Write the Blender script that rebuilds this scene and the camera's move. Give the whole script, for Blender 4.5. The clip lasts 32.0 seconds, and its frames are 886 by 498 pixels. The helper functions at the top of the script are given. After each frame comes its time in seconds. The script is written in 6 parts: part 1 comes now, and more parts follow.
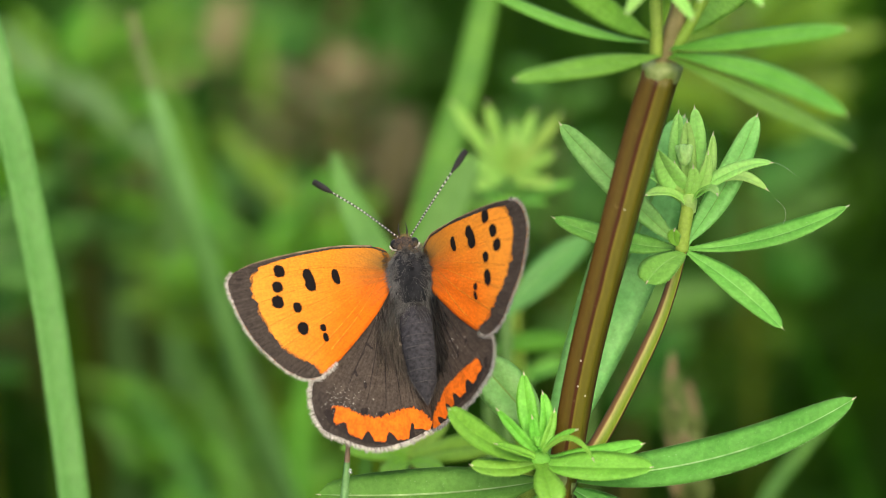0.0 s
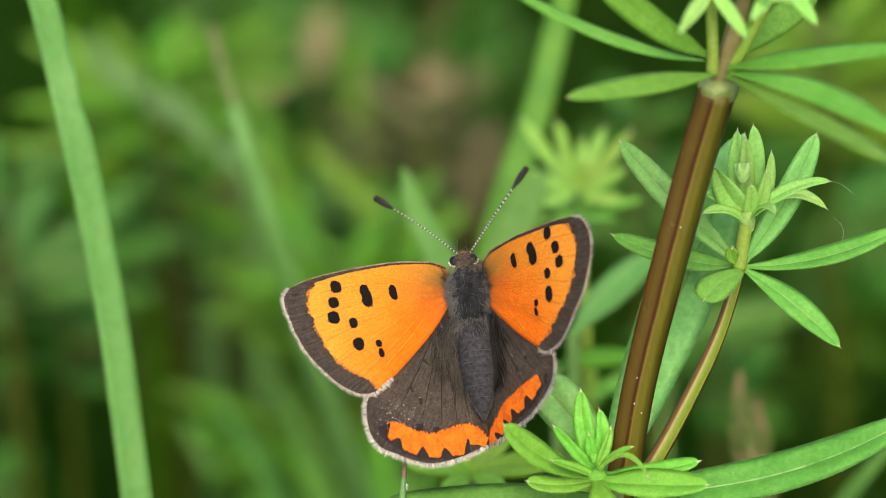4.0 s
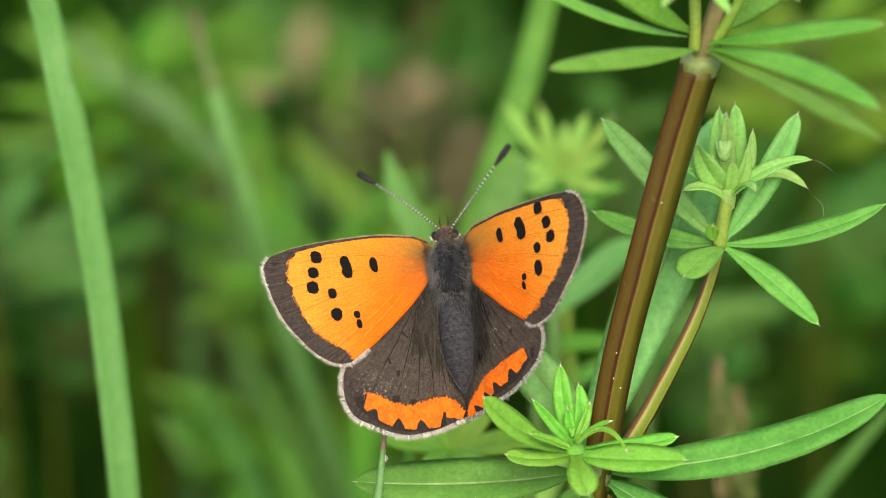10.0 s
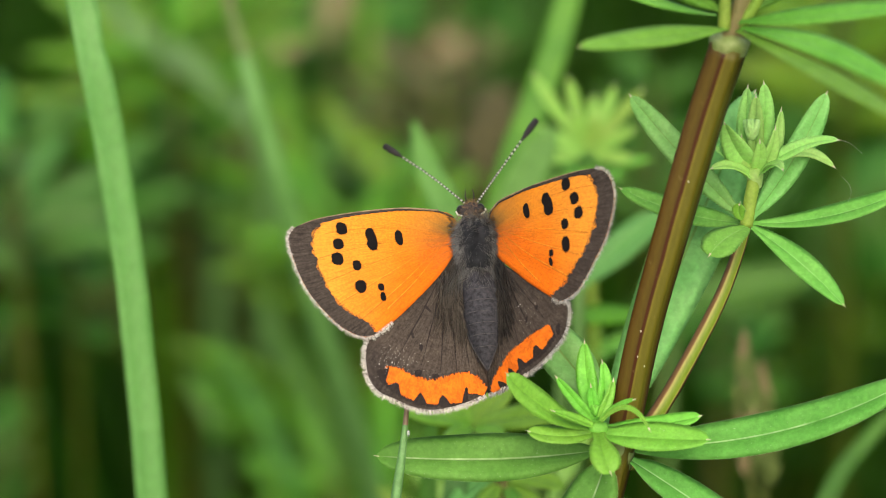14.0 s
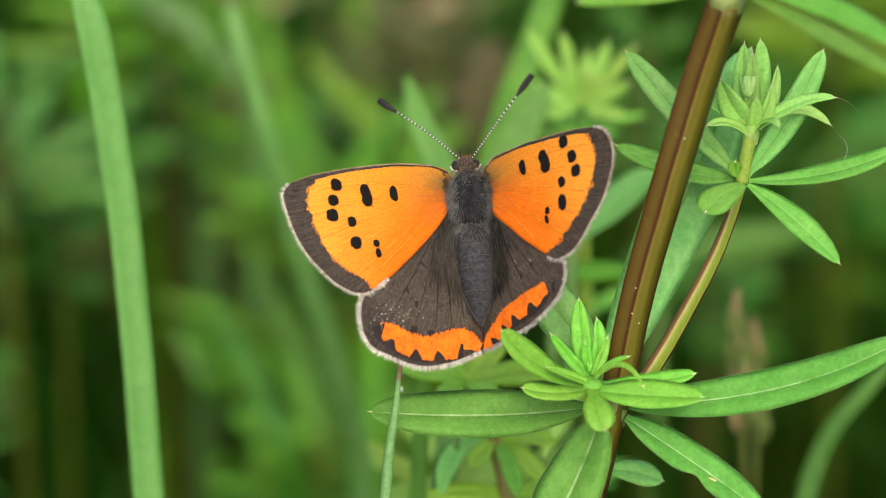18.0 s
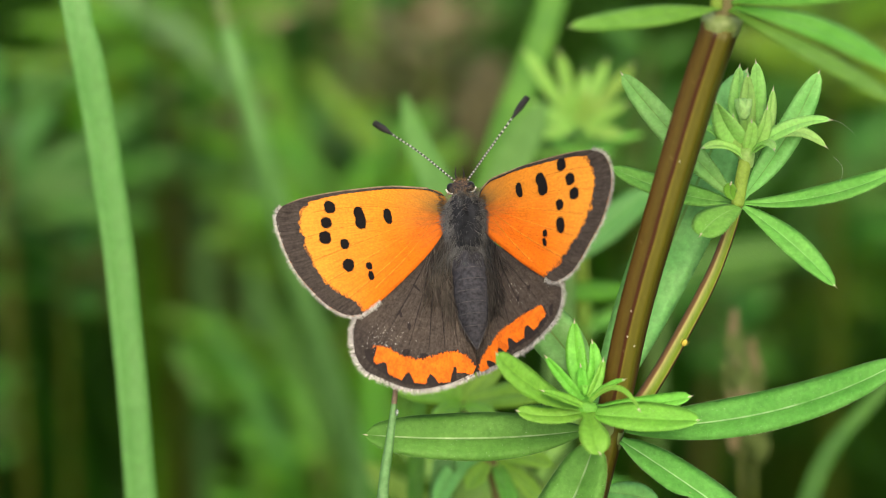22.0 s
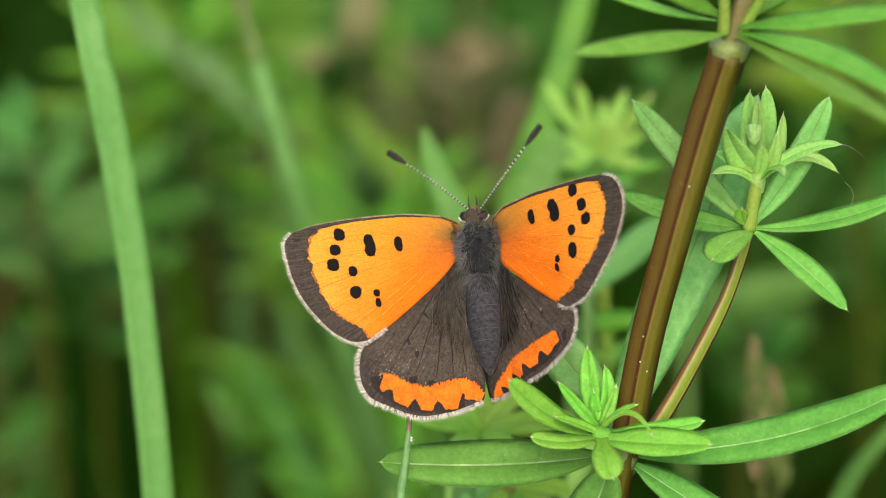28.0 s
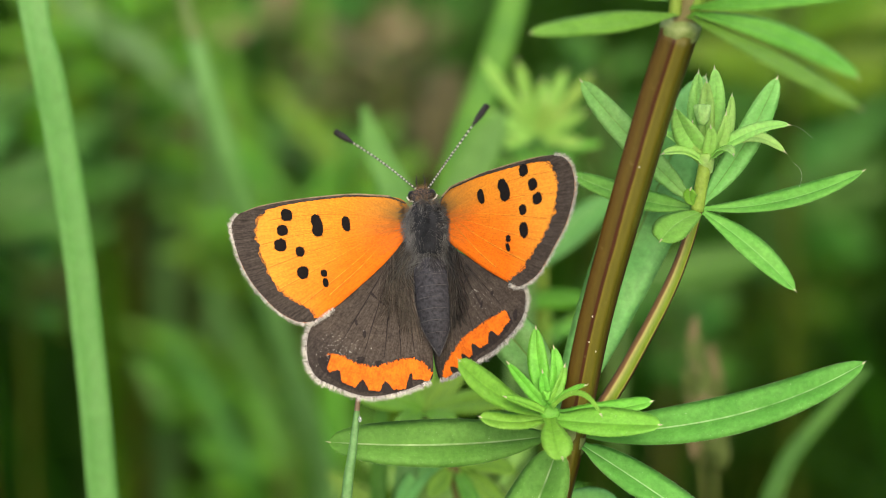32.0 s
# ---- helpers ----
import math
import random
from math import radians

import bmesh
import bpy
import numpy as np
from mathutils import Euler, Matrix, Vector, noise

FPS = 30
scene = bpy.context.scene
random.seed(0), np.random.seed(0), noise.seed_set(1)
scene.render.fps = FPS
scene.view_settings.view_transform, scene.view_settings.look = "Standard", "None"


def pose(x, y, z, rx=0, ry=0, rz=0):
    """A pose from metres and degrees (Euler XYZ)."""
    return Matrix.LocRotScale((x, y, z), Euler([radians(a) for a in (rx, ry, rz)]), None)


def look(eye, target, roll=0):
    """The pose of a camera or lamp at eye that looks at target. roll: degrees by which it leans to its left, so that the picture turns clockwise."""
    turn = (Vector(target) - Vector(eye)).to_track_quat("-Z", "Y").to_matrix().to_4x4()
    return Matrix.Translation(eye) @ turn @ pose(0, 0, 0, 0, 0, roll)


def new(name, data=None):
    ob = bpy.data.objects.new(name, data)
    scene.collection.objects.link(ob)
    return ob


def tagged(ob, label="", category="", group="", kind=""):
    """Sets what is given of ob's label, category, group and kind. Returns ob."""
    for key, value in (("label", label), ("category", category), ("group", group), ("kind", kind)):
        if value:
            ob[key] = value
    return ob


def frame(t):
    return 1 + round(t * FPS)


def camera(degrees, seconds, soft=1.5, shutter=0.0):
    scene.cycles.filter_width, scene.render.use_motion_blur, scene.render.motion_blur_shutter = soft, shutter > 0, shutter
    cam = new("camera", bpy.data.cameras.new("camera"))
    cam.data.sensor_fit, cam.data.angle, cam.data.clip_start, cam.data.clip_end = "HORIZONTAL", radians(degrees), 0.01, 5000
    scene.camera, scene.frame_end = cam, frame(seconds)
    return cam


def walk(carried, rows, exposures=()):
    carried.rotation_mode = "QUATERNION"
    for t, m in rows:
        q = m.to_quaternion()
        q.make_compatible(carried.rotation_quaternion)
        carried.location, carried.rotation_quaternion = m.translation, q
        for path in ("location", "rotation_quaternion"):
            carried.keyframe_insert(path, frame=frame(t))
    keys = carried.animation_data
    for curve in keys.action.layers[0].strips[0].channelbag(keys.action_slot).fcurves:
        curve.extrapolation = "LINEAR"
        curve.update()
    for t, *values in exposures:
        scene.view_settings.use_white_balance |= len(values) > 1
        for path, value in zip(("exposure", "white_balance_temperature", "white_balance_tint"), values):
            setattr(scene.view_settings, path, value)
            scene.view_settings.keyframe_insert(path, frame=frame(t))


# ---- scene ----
# A small copper butterfly basking on a bedstraw in a meadow. Lengths of small things are given in
# millimetres in the plant's frame: u to the right, v upwards and tilted back by 25 degrees, d into the meadow.
TILT, HEIGHT = radians(25), 0.30
SIN, COS = math.sin(TILT), math.cos(TILT)


def mm(p):
    """A place in the world from millimetres (u, v, d) in the plant's frame."""
    u, v, d = p
    return Vector((u, v * SIN + d * COS, 1000 * HEIGHT + v * COS - d * SIN)) / 1000


def way(p):
    """A direction in the world from (u, v, d)."""
    u, v, d = p
    return Vector((u, v * SIN + d * COS, v * COS - d * SIN)).normalized()


# ---- camera ----
cam = camera(10, 32.0, soft=0.9)
cam.data.dof.use_dof = True
cam.data.dof.focus_distance = 0.447
cam.data.dof.aperture_fstop = 17.5
cam.data.dof.aperture_blades = 0
PATH = [
    (0, pose(-0.00925, -0.40225, 0.49247, 64.7646, 0.8077, -2.5610)),
    (0.5, pose(-0.00863, -0.40264, 0.49204, 64.8958, 0.8157, -2.1630)),
    (1, pose(-0.00640, -0.40297, 0.49277, 64.6898, 0.7083, -1.6343)),
    (1.5, pose(-0.00472, -0.40322, 0.49265, 64.5486, 0.9626, -1.3382)),
    (2, pose(-0.00322, -0.40380, 0.49296, 64.6622, 1.0484, -1.1446)),
    (2.5, pose(-0.00233, -0.40314, 0.49278, 64.9762, 1.2274, -1.1479)),
    (3, pose(-0.00221, -0.40352, 0.49253, 65.3940, 1.3013, -0.9234)),
    (3.5, pose(-0.00123, -0.40341, 0.49370, 64.9457, 1.3172, -0.8535)),
    (5.5, pose(0.00146, -0.40460, 0.49184, 64.8698, 1.1774, -0.4051)),
    (6, pose(0.00122, -0.40467, 0.49139, 64.9100, 1.1494, -0.3867)),
    (6.5, pose(0.00069, -0.40452, 0.49130, 64.6460, 0.9550, -0.4803)),
    (7, pose(0.00042, -0.40431, 0.49112, 64.4965, 0.9478, -0.5917)),
    (7.5, pose(-0.00003, -0.40470, 0.49135, 64.5381, 0.9230, -0.6918)),
    (8, pose(-0.00030, -0.40631, 0.49092, 64.7228, 0.9399, -0.8208)),
    (8.5, pose(0.00031, -0.40695, 0.48973, 65.0357, 0.8377, -0.7957)),
    (9, pose(0.00008, -0.40780, 0.48896, 65.2846, 0.9251, -0.7079)),
    (9.5, pose(0.00016, -0.40820, 0.48785, 65.5978, 0.6870, -0.5668)),
    (10, pose(-0.00006, -0.40881, 0.48711, 65.6339, 0.6196, -0.6490)),
    (10.5, pose(-0.00062, -0.40810, 0.48772, 65.5561, 0.6481, -0.6205)),
    (11, pose(-0.00099, -0.40787, 0.48821, 65.3457, 0.4457, -0.6909)),
    (11.5, pose(-0.00147, -0.40765, 0.48907, 65.1828, 0.3076, -0.5901)),
    (12, pose(-0.00123, -0.40736, 0.48949, 65.1865, 0.0144, -0.3834)),
    (12.5, pose(-0.00094, -0.40740, 0.48937, 65.1228, -0.0977, -0.1394)),
    (13, pose(-0.00000, -0.40603, 0.48933, 65.0005, -0.0198, 0.0127)),
    (13.5, pose(0.00076, -0.40593, 0.48981, 64.9555, -0.0448, -0.0008)),
    (14, pose(0.00047, -0.40587, 0.48981, 64.8808, -0.0046, 0.0227)),
    (14.5, pose(-0.00036, -0.40586, 0.49031, 64.8859, 0.0118, 0.0955)),
    (16.5, pose(-0.00077, -0.40359, 0.48940, 64.6687, -0.5133, 0.3209)),
    (17, pose(-0.00107, -0.40365, 0.48961, 64.4436, -0.5738, 0.1595)),
    (17.5, pose(-0.00126, -0.40389, 0.49004, 64.2628, -0.5941, -0.0140)),
    (18, pose(-0.00142, -0.40449, 0.48955, 64.3312, -0.4500, -0.1037)),
    (18.5, pose(-0.00076, -0.40516, 0.48965, 64.5441, -0.2361, 0.0254)),
    (19, pose(-0.00013, -0.40604, 0.48863, 64.7986, -0.1966, -0.0250)),
    (19.5, pose(0.00025, -0.40617, 0.48830, 64.9522, -0.1321, 0.0913)),
    (20, pose(0.00018, -0.40501, 0.48875, 65.1294, -0.1429, 0.1856)),
    (20.5, pose(-0.00000, -0.40399, 0.48950, 64.9518, -0.2438, 0.1146)),
    (21, pose(0.00031, -0.40385, 0.48992, 64.6790, -0.2779, -0.0231)),
    (21.5, pose(-0.00010, -0.40421, 0.49032, 64.4974, -0.3175, -0.1179)),
    (22, pose(0.00033, -0.40305, 0.49144, 64.2917, -0.3155, 0.0232)),
    (22.5, pose(0.00106, -0.40275, 0.49311, 64.2875, -0.1962, 0.3198)),
    (23, pose(0.00164, -0.40261, 0.49337, 64.2041, -0.3796, 0.6523)),
    (23.5, pose(0.00319, -0.40150, 0.49377, 64.0879, -0.3417, 0.8439)),
    (24, pose(0.00441, -0.40205, 0.49407, 63.9976, -0.2618, 0.8246)),
    (24.5, pose(0.00467, -0.40287, 0.49391, 64.0882, -0.1447, 0.5927)),
    (25, pose(0.00437, -0.40267, 0.49385, 64.3458, -0.0510, 0.6868)),
    (25.5, pose(0.00465, -0.40281, 0.49365, 64.3818, 0.1319, 0.7705)),
    (27.5, pose(0.00746, -0.40592, 0.49054, 65.0255, 0.6365, 0.7884)),
    (28, pose(0.00697, -0.40622, 0.49033, 64.9112, 0.6018, 0.6912)),
    (28.5, pose(0.00675, -0.40640, 0.49062, 64.6315, 0.5402, 0.4952)),
    (29, pose(0.00584, -0.40673, 0.49035, 64.6820, 0.6024, 0.6352)),
    (29.5, pose(0.00508, -0.40699, 0.49035, 64.8506, 0.4264, 0.8619)),
    (30, pose(0.00454, -0.40715, 0.49005, 64.8681, 0.5494, 0.9190)),
    (30.5, pose(0.00362, -0.40647, 0.49010, 64.8097, 0.8448, 0.5051)),
    (31, pose(0.00158, -0.40508, 0.49006, 64.7836, 0.6714, -0.0428)),
    (31.5, pose(-0.00005, -0.40516, 0.49068, 64.6670, 0.0166, -0.2599)),
    (32, pose(-0.00041, -0.40539, 0.49072, 64.5895, -0.1657, -0.6361)),
]
walk(cam, PATH, [(0, 0.1, 7300, 7), (32, 0.1, 7300, 7)])

# ---- light ----
SUN_UP, SUN_ROUND = 48, 172
world = bpy.data.worlds.new("sky")
scene.world = world
world.use_nodes = True
wn = world.node_tree.nodes
sky = wn.new("ShaderNodeTexSky")
sky.sky_type = "NISHITA"
sky.sun_disc = False
sky.sun_elevation, sky.sun_rotation = radians(SUN_UP), radians(SUN_ROUND)
sky.air_density, sky.dust_density, sky.ozone_density = 1.0, 4.0, 0.6
world.node_tree.links.new(sky.outputs[0], wn["Background"].inputs[0])
wn["Background"].inputs[1].default_value = 0.26
sun = new("sun", bpy.data.lights.new("sun", "SUN"))
sun.data.energy, sun.data.angle, sun.data.color = 1.2, radians(50), (1, 0.96, 0.88)
sr, se = radians(SUN_ROUND), radians(SUN_UP)
sun_from = Vector((math.sin(sr) * math.cos(se), math.cos(sr) * math.cos(se), math.sin(se)))
sun.matrix_world = look(sun_from, (0, 0, 0))


# ---- materials ----
def nodes_of(name):
    m = bpy.data.materials.new(name)
    m.use_nodes = True
    t = m.node_tree
    return m, t.nodes, t.links, t.nodes["Principled BSDF"]


def noise_node(n, l, scale, detail=3.0, vec=None, rough=0.6):
    x = n.new("ShaderNodeTexNoise")
    x.inputs["Scale"].default_value, x.inputs["Detail"].default_value = scale, detail
    x.inputs["Roughness"].default_value = rough
    if vec is not None:
        l.new(vec, x.inputs["Vector"])
    return x.outputs[0]


def ramp(n, l, fac, stops):
    r = n.new("ShaderNodeValToRGB")
    e = r.color_ramp.elements
    while len(e) < len(stops):
        e.new(0.5)
    for el, (p, c) in zip(e, stops):
        el.position, el.color = p, (*c, 1)
    l.new(fac, r.inputs[0])
    return r.outputs[0]


def mix(n, l, fac, a, b, how="MIX"):
    x = n.new("ShaderNodeMix")
    x.data_type, x.blend_type = "RGBA", how
    for sock, val in ((x.inputs[0], fac), (x.inputs[6], a), (x.inputs[7], b)):
        if isinstance(val, (int, float)):
            sock.default_value = val
        elif isinstance(val, tuple):
            sock.default_value = (*val, 1)
        else:
            l.new(val, sock)
    return x.outputs[2]


def maths(n, l, op, a, b=None):
    x = n.new("ShaderNodeMath")
    x.operation = op
    for sock, val in zip(x.inputs, (a, b)):
        if isinstance(val, (int, float)):
            sock.default_value = val
        elif val is not None:
            l.new(val, sock)
    return x.outputs[0]


def coords(n):
    return n.new("ShaderNodeTexCoord").outputs["Object"]


def bump(n, l, b, height, strength, distance):
    x = n.new("ShaderNodeBump")
    x.inputs["Strength"].default_value, x.inputs["Distance"].default_value = strength, distance
    l.new(height, x.inputs["Height"])
    l.new(x.outputs[0], b.inputs["Normal"])


def plant_material(name, dark, light, through_light=0.13, rough=0.5, island=False, gloss=0.3, grain=2600.0, stretch=None, quilted=0.35, glow=(0.2, 0.5, 0.05)):
    """A living leaf: mottled colour, cells in relief, and light that shines through."""
    m, n, l, b = nodes_of(name)
    c = coords(n)
    big = noise_node(n, l, 260.0, 3.0, c)
    long_c = c
    if stretch:
        mp = n.new("ShaderNodeMapping")
        mp.inputs["Scale"].default_value = stretch
        l.new(c, mp.inputs[0])
        long_c = mp.outputs[0]
    fine = noise_node(n, l, grain, 2.0, long_c)
    col = ramp(n, l, big, [(0.3, dark), (0.7, light)])
    tone = n.new("ShaderNodeNewGeometry").outputs["Random Per Island"] if island else n.new("ShaderNodeObjectInfo").outputs["Random"]
    shade = n.new("ShaderNodeHueSaturation")
    l.new(col, shade.inputs["Color"])
    l.new(maths(n, l, "ADD", maths(n, l, "MULTIPLY", tone, 0.03), 0.485), shade.inputs["Hue"])
    l.new(maths(n, l, "ADD", maths(n, l, "MULTIPLY", tone, 0.8 if island else 0.3), 0.6 if island else 0.85), shade.inputs["Value"])
    col = mix(n, l, 0.35, shade.outputs[0], ramp(n, l, fine, [(0.35, (0.55, 0.55, 0.5)), (0.65, (1, 1, 1))]), "MULTIPLY")
    quilt = noise_node(n, l, 1100.0, 4.0, c, 0.7)
    col = mix(n, l, quilted, col, ramp(n, l, quilt, [(0.32, (0.55, 0.64, 0.5)), (0.62, (1.2, 1.2, 1.2))]), "MULTIPLY")
    dots = noise_node(n, l, 7500.0, 0.0, c)
    col = mix(n, l, ramp(n, l, dots, [(0.78, (0, 0, 0)), (0.86, (0.3, 0.3, 0.3))]), col, (0.55, 0.7, 0.45))
    l.new(col, b.inputs["Base Color"])
    b.inputs["Roughness"].default_value = rough
    b.inputs["Specular IOR Level"].default_value = gloss
    bump(n, l, b, maths(n, l, "ADD", fine, quilt), 0.55, 0.00014)
    tr = n.new("ShaderNodeBsdfTranslucent")
    l.new(mix(n, l, 0.45, col, glow), tr.inputs[0])
    sh = n.new("ShaderNodeMixShader")
    sh.inputs[0].default_value = through_light
    l.new(b.outputs[0], sh.inputs[1])
    l.new(tr.outputs[0], sh.inputs[2])
    l.new(sh.outputs[0], n["Material Output"].inputs[0])
    return m


def plain_material(name, dark, light, rough=0.6, scale=400.0, metal=0.0, gloss=0.3, relief=0.00006, stretch=None, island=False):
    m, n, l, b = nodes_of(name)
    c = coords(n)
    if stretch:
        mp = n.new("ShaderNodeMapping")
        mp.inputs["Scale"].default_value = stretch
        l.new(c, mp.inputs[0])
        c = mp.outputs[0]
    v = noise_node(n, l, scale, 4.0, c)
    w = noise_node(n, l, scale * 7, 2.0, c)
    if island:
        v = maths(n, l, "ADD", maths(n, l, "MULTIPLY", v, 0.5), maths(n, l, "MULTIPLY", n.new("ShaderNodeNewGeometry").outputs["Random Per Island"], 0.55))
    col = ramp(n, l, v, [(0.3, dark), (0.7, light)])
    col = mix(n, l, 0.3, col, ramp(n, l, w, [(0.3, (0.5, 0.5, 0.5)), (0.7, (1, 1, 1))]), "MULTIPLY")
    l.new(col, b.inputs["Base Color"])
    b.inputs["Roughness"].default_value, b.inputs["Metallic"].default_value = rough, metal
    b.inputs["Specular IOR Level"].default_value = gloss
    bump(n, l, b, w, 0.3, relief)
    return m


def stem_material(name, stops):
    """Striped skin of a square stem: the colour follows the point's place across it, with wavering edges and fine streaks."""
    m, n, l, b = nodes_of(name)
    at = n.new("ShaderNodeAttribute")
    at.attribute_name = "pigment"
    c = coords(n)
    mp = n.new("ShaderNodeMapping")
    mp.inputs["Scale"].default_value = (1, 1, 0.15)
    l.new(c, mp.inputs[0])
    wave = noise_node(n, l, 700.0, 3.0, mp.outputs[0])
    streak = noise_node(n, l, 3200.0, 3.0, mp.outputs[0])
    spots = noise_node(n, l, 1500.0, 4.0, c)
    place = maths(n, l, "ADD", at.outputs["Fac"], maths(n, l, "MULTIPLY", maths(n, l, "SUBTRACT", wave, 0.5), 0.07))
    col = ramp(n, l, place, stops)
    col = mix(n, l, 0.35, col, ramp(n, l, streak, [(0.3, (0.5, 0.48, 0.45)), (0.7, (1, 1, 1))]), "MULTIPLY")
    col = mix(n, l, ramp(n, l, spots, [(0.66, (0, 0, 0)), (0.8, (0.5, 0.5, 0.5))]), col, (0.22, 0.17, 0.06))
    l.new(col, b.inputs["Base Color"])
    b.inputs["Roughness"].default_value = 0.45
    b.inputs["Specular IOR Level"].default_value = 0.25
    bump(n, l, b, streak, 0.35, 0.00008)
    return m


def wing_material(name, stops, streak, rough=0.75, grain=0.35, deep=None):
    """Rows of scales: fine streaks that fan out from the wing's hinge, colour by the distance from it."""
    m, n, l, b = nodes_of(name)
    c = coords(n)
    sep = n.new("ShaderNodeSeparateXYZ")
    l.new(c, sep.inputs[0])
    x, y = maths(n, l, "ABSOLUTE", sep.outputs[0]), sep.outputs[1]
    ang = maths(n, l, "ARCTAN2", y, maths(n, l, "ADD", x, 0.0015))
    rad = n.new("ShaderNodeVectorMath")
    rad.operation = "LENGTH"
    l.new(c, rad.inputs[0])
    comb = n.new("ShaderNodeCombineXYZ")
    l.new(maths(n, l, "MULTIPLY", ang, 85.0), comb.inputs[0])
    l.new(maths(n, l, "MULTIPLY", rad.outputs["Value"], 500.0), comb.inputs[1])
    rays = noise_node(n, l, 1.0, 4.0, comb.outputs[0], 0.7)
    scales = noise_node(n, l, 5200.0, 3.0, c, 0.75)
    col = ramp(n, l, maths(n, l, "MULTIPLY", rad.outputs["Value"], 1 / 0.016), stops)
    if deep:
        # the inner rear field is of a deeper colour, the front and outer fields paler
        patch = noise_node(n, l, 190.0, 3.0, c)
        field = maths(n, l, "ADD", maths(n, l, "MULTIPLY", ang, -0.62), maths(n, l, "MULTIPLY", rad.outputs["Value"], -38.0))
        field = maths(n, l, "ADD", field, maths(n, l, "MULTIPLY", patch, 0.5))
        col = mix(n, l, ramp(n, l, field, [(-0.0, (0, 0, 0)), (0.36, (1, 1, 1))]), col, deep)
    col = mix(n, l, streak, col, ramp(n, l, rays, [(0.34, (0.24, 0.21, 0.2)), (0.6, (1, 1, 1))]), "MULTIPLY")
    col = mix(n, l, grain, col, ramp(n, l, scales, [(0.36, (0.35, 0.3, 0.3)), (0.6, (1, 1, 1))]), "MULTIPLY")
    blotch = noise_node(n, l, 1500.0, 4.0, c, 0.7)
    col = mix(n, l, 0.08 if deep else 0.55, col, ramp(n, l, blotch, [(0.38, (0.5, 0.47, 0.46)), (0.66, (1.25, 1.25, 1.25))]), "MULTIPLY")
    if deep:
        wide = n.new("ShaderNodeCombineXYZ")
        l.new(maths(n, l, "MULTIPLY", ang, 9.0), wide.inputs[0])
        l.new(maths(n, l, "MULTIPLY", rad.outputs["Value"], 160.0), wide.inputs[1])
        smoke = ramp(n, l, noise_node(n, l, 1.0, 3.0, wide.outputs[0], 0.6), [(0.38, (0.08, 0.08, 0.08)), (0.66, (0.55, 0.55, 0.55))])
        close = ramp(n, l, maths(n, l, "MULTIPLY", rad.outputs["Value"], 1 / 0.016), [(0.06, (1, 1, 1)), (0.3, (0, 0, 0))])
        col = mix(n, l, maths(n, l, "MULTIPLY", smoke, close), col, (0.13, 0.085, 0.035))
    l.new(col, b.inputs["Base Color"])
    b.inputs["Roughness"].default_value = rough
    b.inputs["Specular IOR Level"].default_value = 0.2
    b.inputs["Sheen Weight"].default_value = 0.01
    bump(n, l, b, maths(n, l, "ADD", rays, scales), 0.8, 0.00008)
    return m


LEAF = plant_material("leaf_green", (0.12, 0.345, 0.050), (0.185, 0.44, 0.082), rough=0.56, gloss=0.22, quilted=0.34)
LEAF_DEEP = plant_material("leaf_deep_green", (0.085, 0.29, 0.043), (0.13, 0.375, 0.07), rough=0.6, gloss=0.18, quilted=0.3)
LEAF_PALE = plant_material("leaf_bluish_underside", (0.175, 0.54, 0.12), (0.26, 0.62, 0.17), quilted=0.25)
LEAF_YOUNG = plant_material("leaf_young", (0.30, 0.64, 0.13), (0.41, 0.73, 0.20), 0.14, quilted=0.12, glow=(0.6, 0.85, 0.2))
LEAF_LIME = plant_material("leaf_lime", (0.27, 0.60, 0.05), (0.37, 0.69, 0.095), 0.14, quilted=0.12, glow=(0.6, 0.85, 0.1))
LEAF_BLUISH = plant_material("leaf_pale_bluish", (0.19, 0.58, 0.16), (0.27, 0.66, 0.21), grain=1500.0)
LEAF_FRESH = plant_material("leaf_fresh_green", (0.155, 0.48, 0.05), (0.225, 0.57, 0.08), 0.2)
LEAF_TOP = plant_material("leaf_top_green", (0.122, 0.335, 0.04), (0.178, 0.42, 0.066), gloss=0.2)
LEAF_RIB = plant_material("leaf_midrib", (0.15, 0.40, 0.075), (0.25, 0.50, 0.14), grain=1600.0)
HERB = plant_material("herb_green", (0.030, 0.135, 0.012), (0.062, 0.205, 0.020))
HERB_BRIGHT = plant_material("herb_bright_green", (0.062, 0.225, 0.010), (0.12, 0.32, 0.018))
HERB_BLUE = plant_material("herb_bluish", (0.045, 0.155, 0.024), (0.078, 0.215, 0.036))
SCAR = plain_material("leaf_scar", (0.34, 0.36, 0.12), (0.52, 0.48, 0.22), 0.6, 1500)
LEAF_RIB_PALE = plant_material("leaf_midrib_pale", (0.09, 0.29, 0.045), (0.38, 0.58, 0.28), grain=1600.0)
HERB_YELLOW = plant_material("herb_yellow_green", (0.09, 0.20, 0.008), (0.15, 0.28, 0.016))
HERB_GREY = plant_material("herb_greyish_green", (0.085, 0.20, 0.055), (0.13, 0.26, 0.085))
SHOOT_BACK = plant_material("shoot_yellow_green", (0.24, 0.48, 0.075), (0.33, 0.56, 0.12), 0.16)
LEAF_TIP = plain_material("leaf_bristle", (0.42, 0.40, 0.24), (0.72, 0.68, 0.5), 0.5, 2000)
BLADE = plant_material("grass_blade", (0.105, 0.285, 0.062), (0.14, 0.33, 0.084), 0.18, 0.45, grain=3000.0, stretch=(1, 1, 0.02), quilted=0.1)
